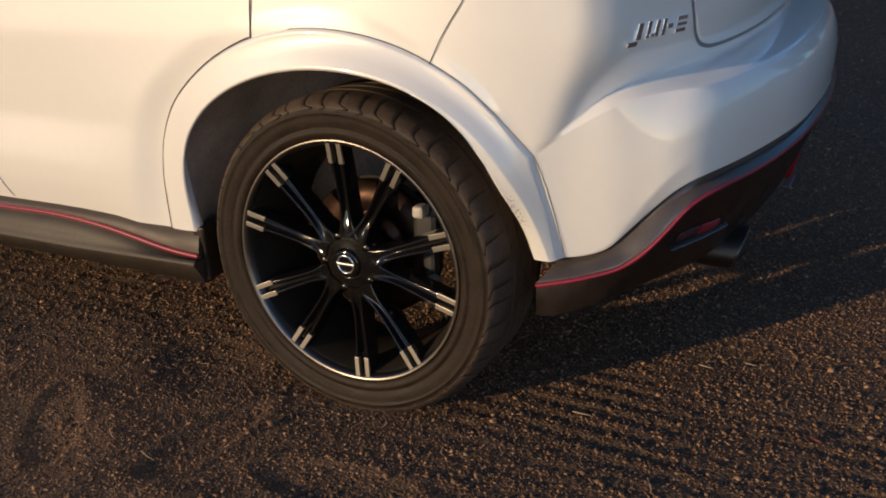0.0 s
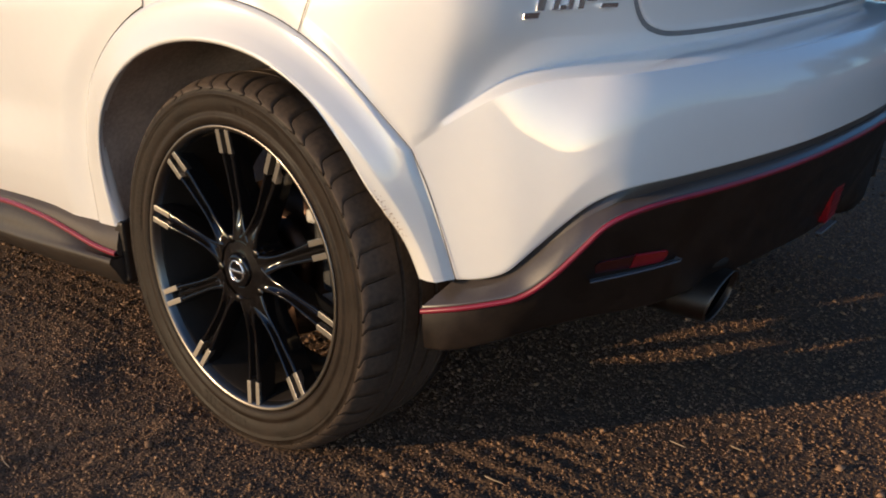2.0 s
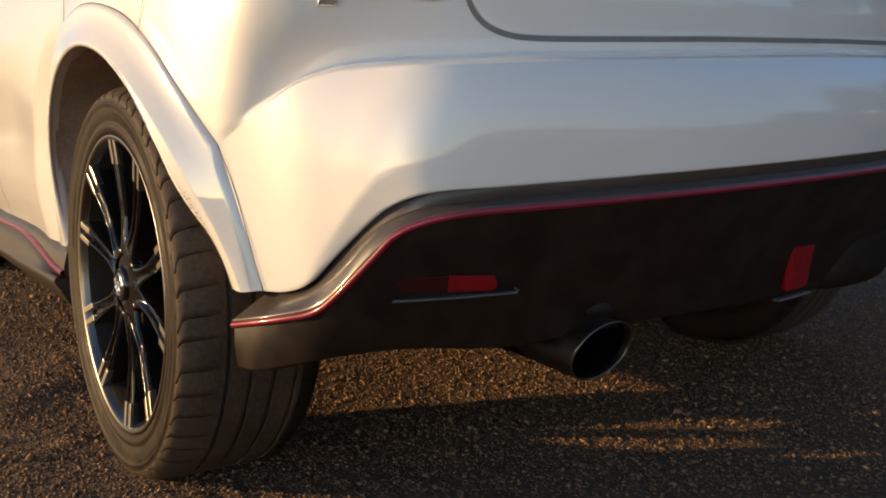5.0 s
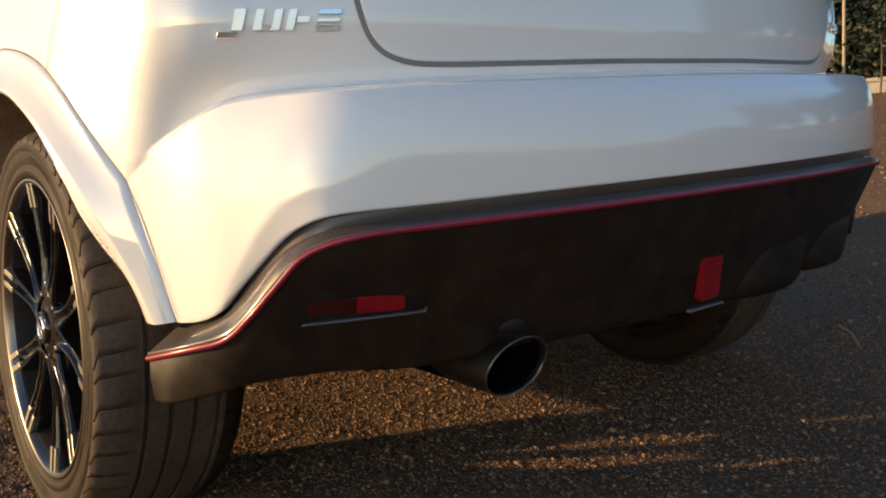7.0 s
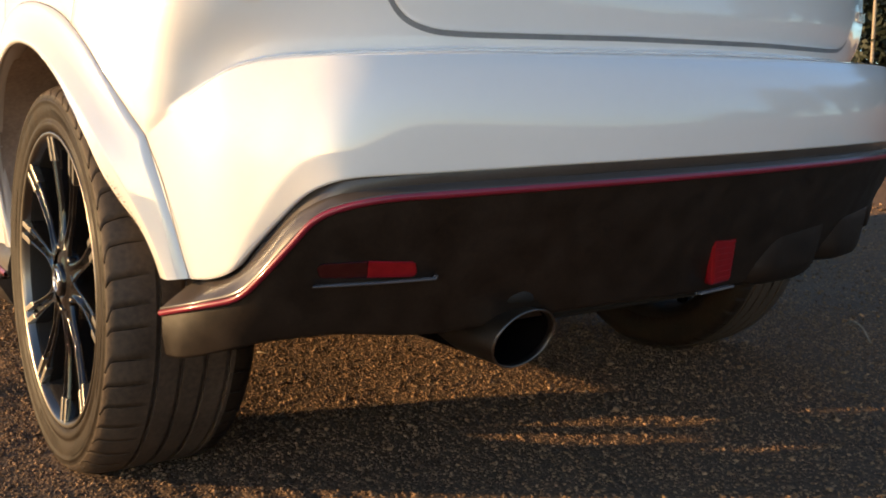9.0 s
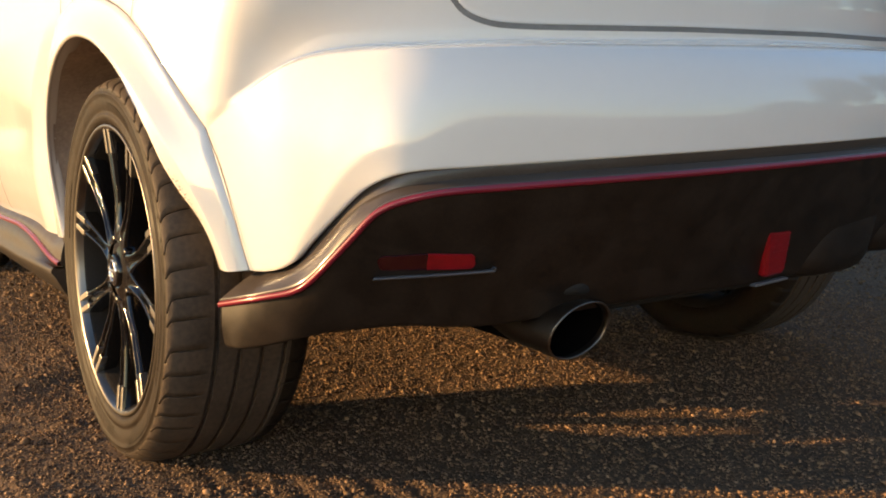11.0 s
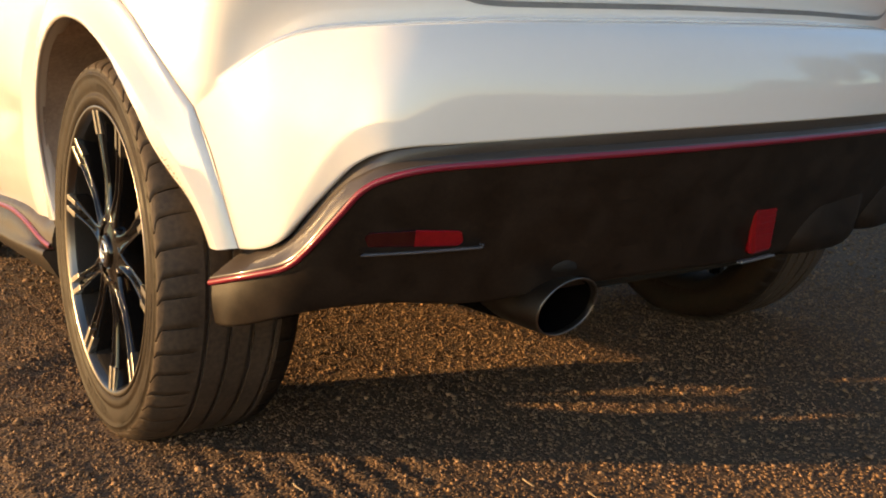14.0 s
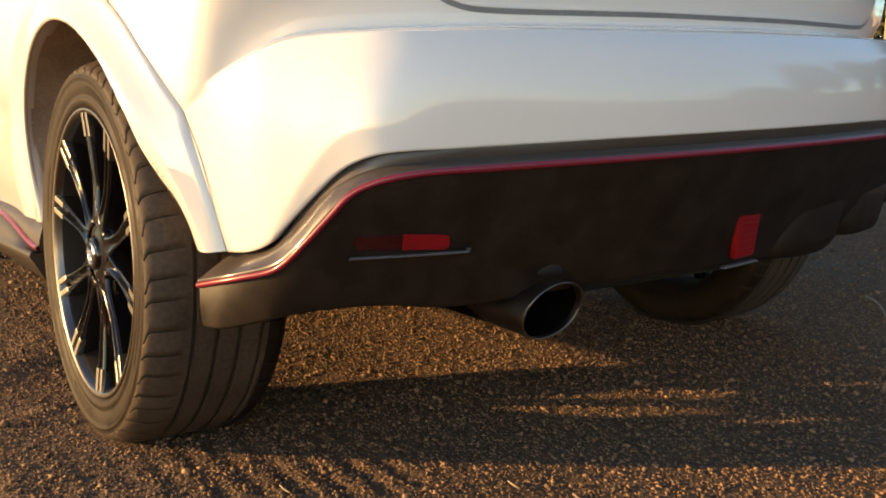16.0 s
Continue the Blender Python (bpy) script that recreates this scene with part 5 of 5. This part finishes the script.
# ---- distance ----
def tree(height, spread, seed, leaves, leaf):
    """A tree: tapered trunk with limbs, and a crown of many small leaf clumps."""
    rng = np.random.RandomState(seed)
    root = new("tree")
    limbs = [tube(even([(0, 0, -0.3), (0.1, 0.05, height * 0.25), (0.0, 0.1, height * 0.55), (0.2, 0, height * 0.85)], 16), np.linspace(height * 0.035, height * 0.008, 16), 8)]
    tips = [np.array([0.2, 0, height * 0.85])]
    for k in range(9):
        a, z = k * 2.4 + rng.uniform(-0.4, 0.4), height * rng.uniform(0.22, 0.65)
        end = np.array([np.cos(a) * spread * rng.uniform(0.5, 0.95), np.sin(a) * spread * rng.uniform(0.5, 0.95), z + height * rng.uniform(0.12, 0.3)])
        limbs.append(tube(even([(0, 0, z), tuple(end * [0.45, 0.45, 1] - [0, 0, height * 0.04]), tuple(end)], 10), np.linspace(height * 0.016, height * 0.004, 10), 6))
        tips.append(end)
    part("trunk", surface("trunk", limbs, BARK, True), root)
    centres = np.array(tips)[rng.randint(0, len(tips), leaves)]
    pos = centres + rng.normal(0, 1, (leaves, 3)) * [spread * 0.26, spread * 0.26, height * 0.11]
    pos[:, 2] = np.maximum(pos[:, 2], height * 0.06)
    d1 = rng.normal(size=(leaves, 3))
    d1 /= np.linalg.norm(d1, axis=1)[:, None]
    d2 = np.cross(d1, rng.normal(size=(leaves, 3)))
    d2 /= np.linalg.norm(d2, axis=1)[:, None]
    sz = leaf * rng.uniform(0.6, 1.5, leaves)[:, None]
    v = np.stack([pos - d1 * sz, pos + d2 * sz * 0.5, pos + d1 * sz, pos - d2 * sz * 0.5], 1)
    part("crown", mesh_of("crown", v.reshape(-1, 3), np.arange(4 * leaves).reshape(-1, 4), LEAF, False), root)
    return tagged(root, "dark green leafy tree with dense low crown", "tree", "trees round the yard")


def bush_row():
    return [(-9.5, 16.5, 1.0, 1.0), (-7.0, 17.0, 0.9, 2.0), (-11.5, 19.0, 1.2, 0.6), (-5.0, 18.5, 1.1, 4.0), (-14.5, 18.0, 1.3, 1.2), (-2.5, 21.0, 1.1, 2.6)]


first = tree(6.5, 3.2, 21, 9000, 0.16)
first.matrix_world = pose(-8.4, 16.0, 1.2)
for px, py, sc, rz in bush_row():
    copy_thing(first, pose(px, py, 1.2, 0, 0, rz * 57)).scale = (sc, sc, sc)
for px, py, sc, up, rz in ((10.0, 18.8, 0.52, 1.02, 0.5), (6.8, 19.7, 0.40, 1.00, 2.2), (14.6, 19.5, 0.55, 0.55, 1.2), (3.4, 20.6, 0.7, 0.9, 3.0), (0.4, 19.6, 0.7, 0.85, 4.0)):
    copy_thing(first, pose(px, py, -1.4, 0, 0, rz * 57)).scale = (sc, sc, up * 1.25)

far_tree = tagged(tree(2.1, 3.4, 22, 1300, 0.28), "low dark green scrub bush far off", "bush", "scrub at the edge of the field")
far_tree.matrix_world = pose(52, 20, -0.6)
lay = random.Random(7)
for k in range(24):
    a, d = radians(-55 + 5.6 * k + lay.uniform(-3, 3)), lay.uniform(50, 85)
    sc = lay.uniform(0.45, 0.95)
    copy_thing(far_tree, pose(math.cos(a) * d, math.sin(a) * d, -0.6, 0, 0, lay.uniform(0, 360))).scale = (sc * 1.2, sc * 1.2, sc * lay.uniform(0.7, 1.0))


def hedge():
    """A dense uneven hedge: stems, and leaves in many overlapping clumps."""
    rng = np.random.RandomState(31)
    root = new("hedge")
    stems = []
    lumps = []
    for k in range(26):
        x, y = rng.uniform(-13, -4.2), rng.uniform(13.7, 15.2)
        hgt = rng.uniform(1.4, 3.6)
        stems.append(tube(even([(x, y, 0.8), (x + 0.1, y, 0.9 + hgt * 0.5), (x, y + 0.1, 0.9 + hgt)], 8), np.linspace(0.05, 0.02, 8), 6))
        for _ in range(4):
            lumps.append((x + rng.normal(0, 0.35), y + rng.normal(0, 0.25), 1.1 + hgt * rng.uniform(0.05, 1.0), rng.uniform(0.35, 0.7)))
    part("stems", surface("stems", stems, BARK, True), root)
    lumps = np.array(lumps)
    n = 46000
    pick = lumps[rng.randint(0, len(lumps), n)]
    pos = pick[:, :3] + rng.normal(0, 0.62, (n, 3)) * pick[:, 3:]
    pos[:, 2] = np.maximum(pos[:, 2], 1.0)
    d1, d2 = rng.normal(size=(2, n, 3))
    d1 /= np.linalg.norm(d1, axis=1)[:, None]
    d2 = np.cross(d1, d2)
    d2 /= np.linalg.norm(d2, axis=1)[:, None]
    sz = rng.uniform(0.04, 0.10, (n, 1))
    v = np.stack([pos - d1 * sz, pos + d2 * sz * 0.55, pos + d1 * sz, pos - d2 * sz * 0.55], 1)
    part("leaves", mesh_of("leaves", v.reshape(-1, 3), np.arange(4 * n).reshape(-1, 4), LEAF, False), root)
    return tagged(root, "tall dense dark green hedge behind the wall", "hedge")


hedge()
wall = tagged(new("garden_wall", box_mesh("garden_wall", (-5.05, 12.9, 1.0), (-1.0, 13.1, 1.455), CONCRETE, 0.01)), "low cream rendered garden wall in front of trees", "wall", kind="structure")
part("coping", box_mesh("coping", (-5.08, 12.86, 1.4555), (-0.98, 13.14, 1.515), CONCRETE, 0.012), wall, "pale coping")
pole = tagged(new("pole", surface("pole", [tube([(-5.55, 13.2, 1.0), (-5.55, 13.2, 3.0), (-5.53, 13.2, 6.5)], [0.026, 0.024, 0.022], 12)], WOOD_POLE, True)), "slim sunlit pole standing among trees", "pole")


def sapling():
    rng = np.random.RandomState(8)
    root = new("sapling")
    part("stem", surface("stem", [tube(even([(0, 0, 0), (0.02, 0, 0.4), (0, 0.02, 0.95)], 12), np.linspace(0.016, 0.008, 12), 7)], BARK, True), root)
    n = 500
    pos = rng.normal(0, 1, (n, 3)) * [0.16, 0.16, 0.22] + [0, 0, 0.95]
    d1, d2 = rng.normal(size=(2, n, 3))
    d1 /= np.linalg.norm(d1, axis=1)[:, None]
    d2 = np.cross(d1, d2)
    d2 /= np.linalg.norm(d2, axis=1)[:, None]
    v = np.stack([pos - d1 * 0.045, pos + d2 * 0.02, pos + d1 * 0.045, pos - d2 * 0.02], 1)
    part("leaves", mesh_of("leaves", v.reshape(-1, 3), np.arange(4 * n).reshape(-1, 4), LEAF, False), root)
    return tagged(root, "young slender sapling in front of the wall", "tree")


sapling().matrix_world = pose(-4.55, 12.3, 1.22)
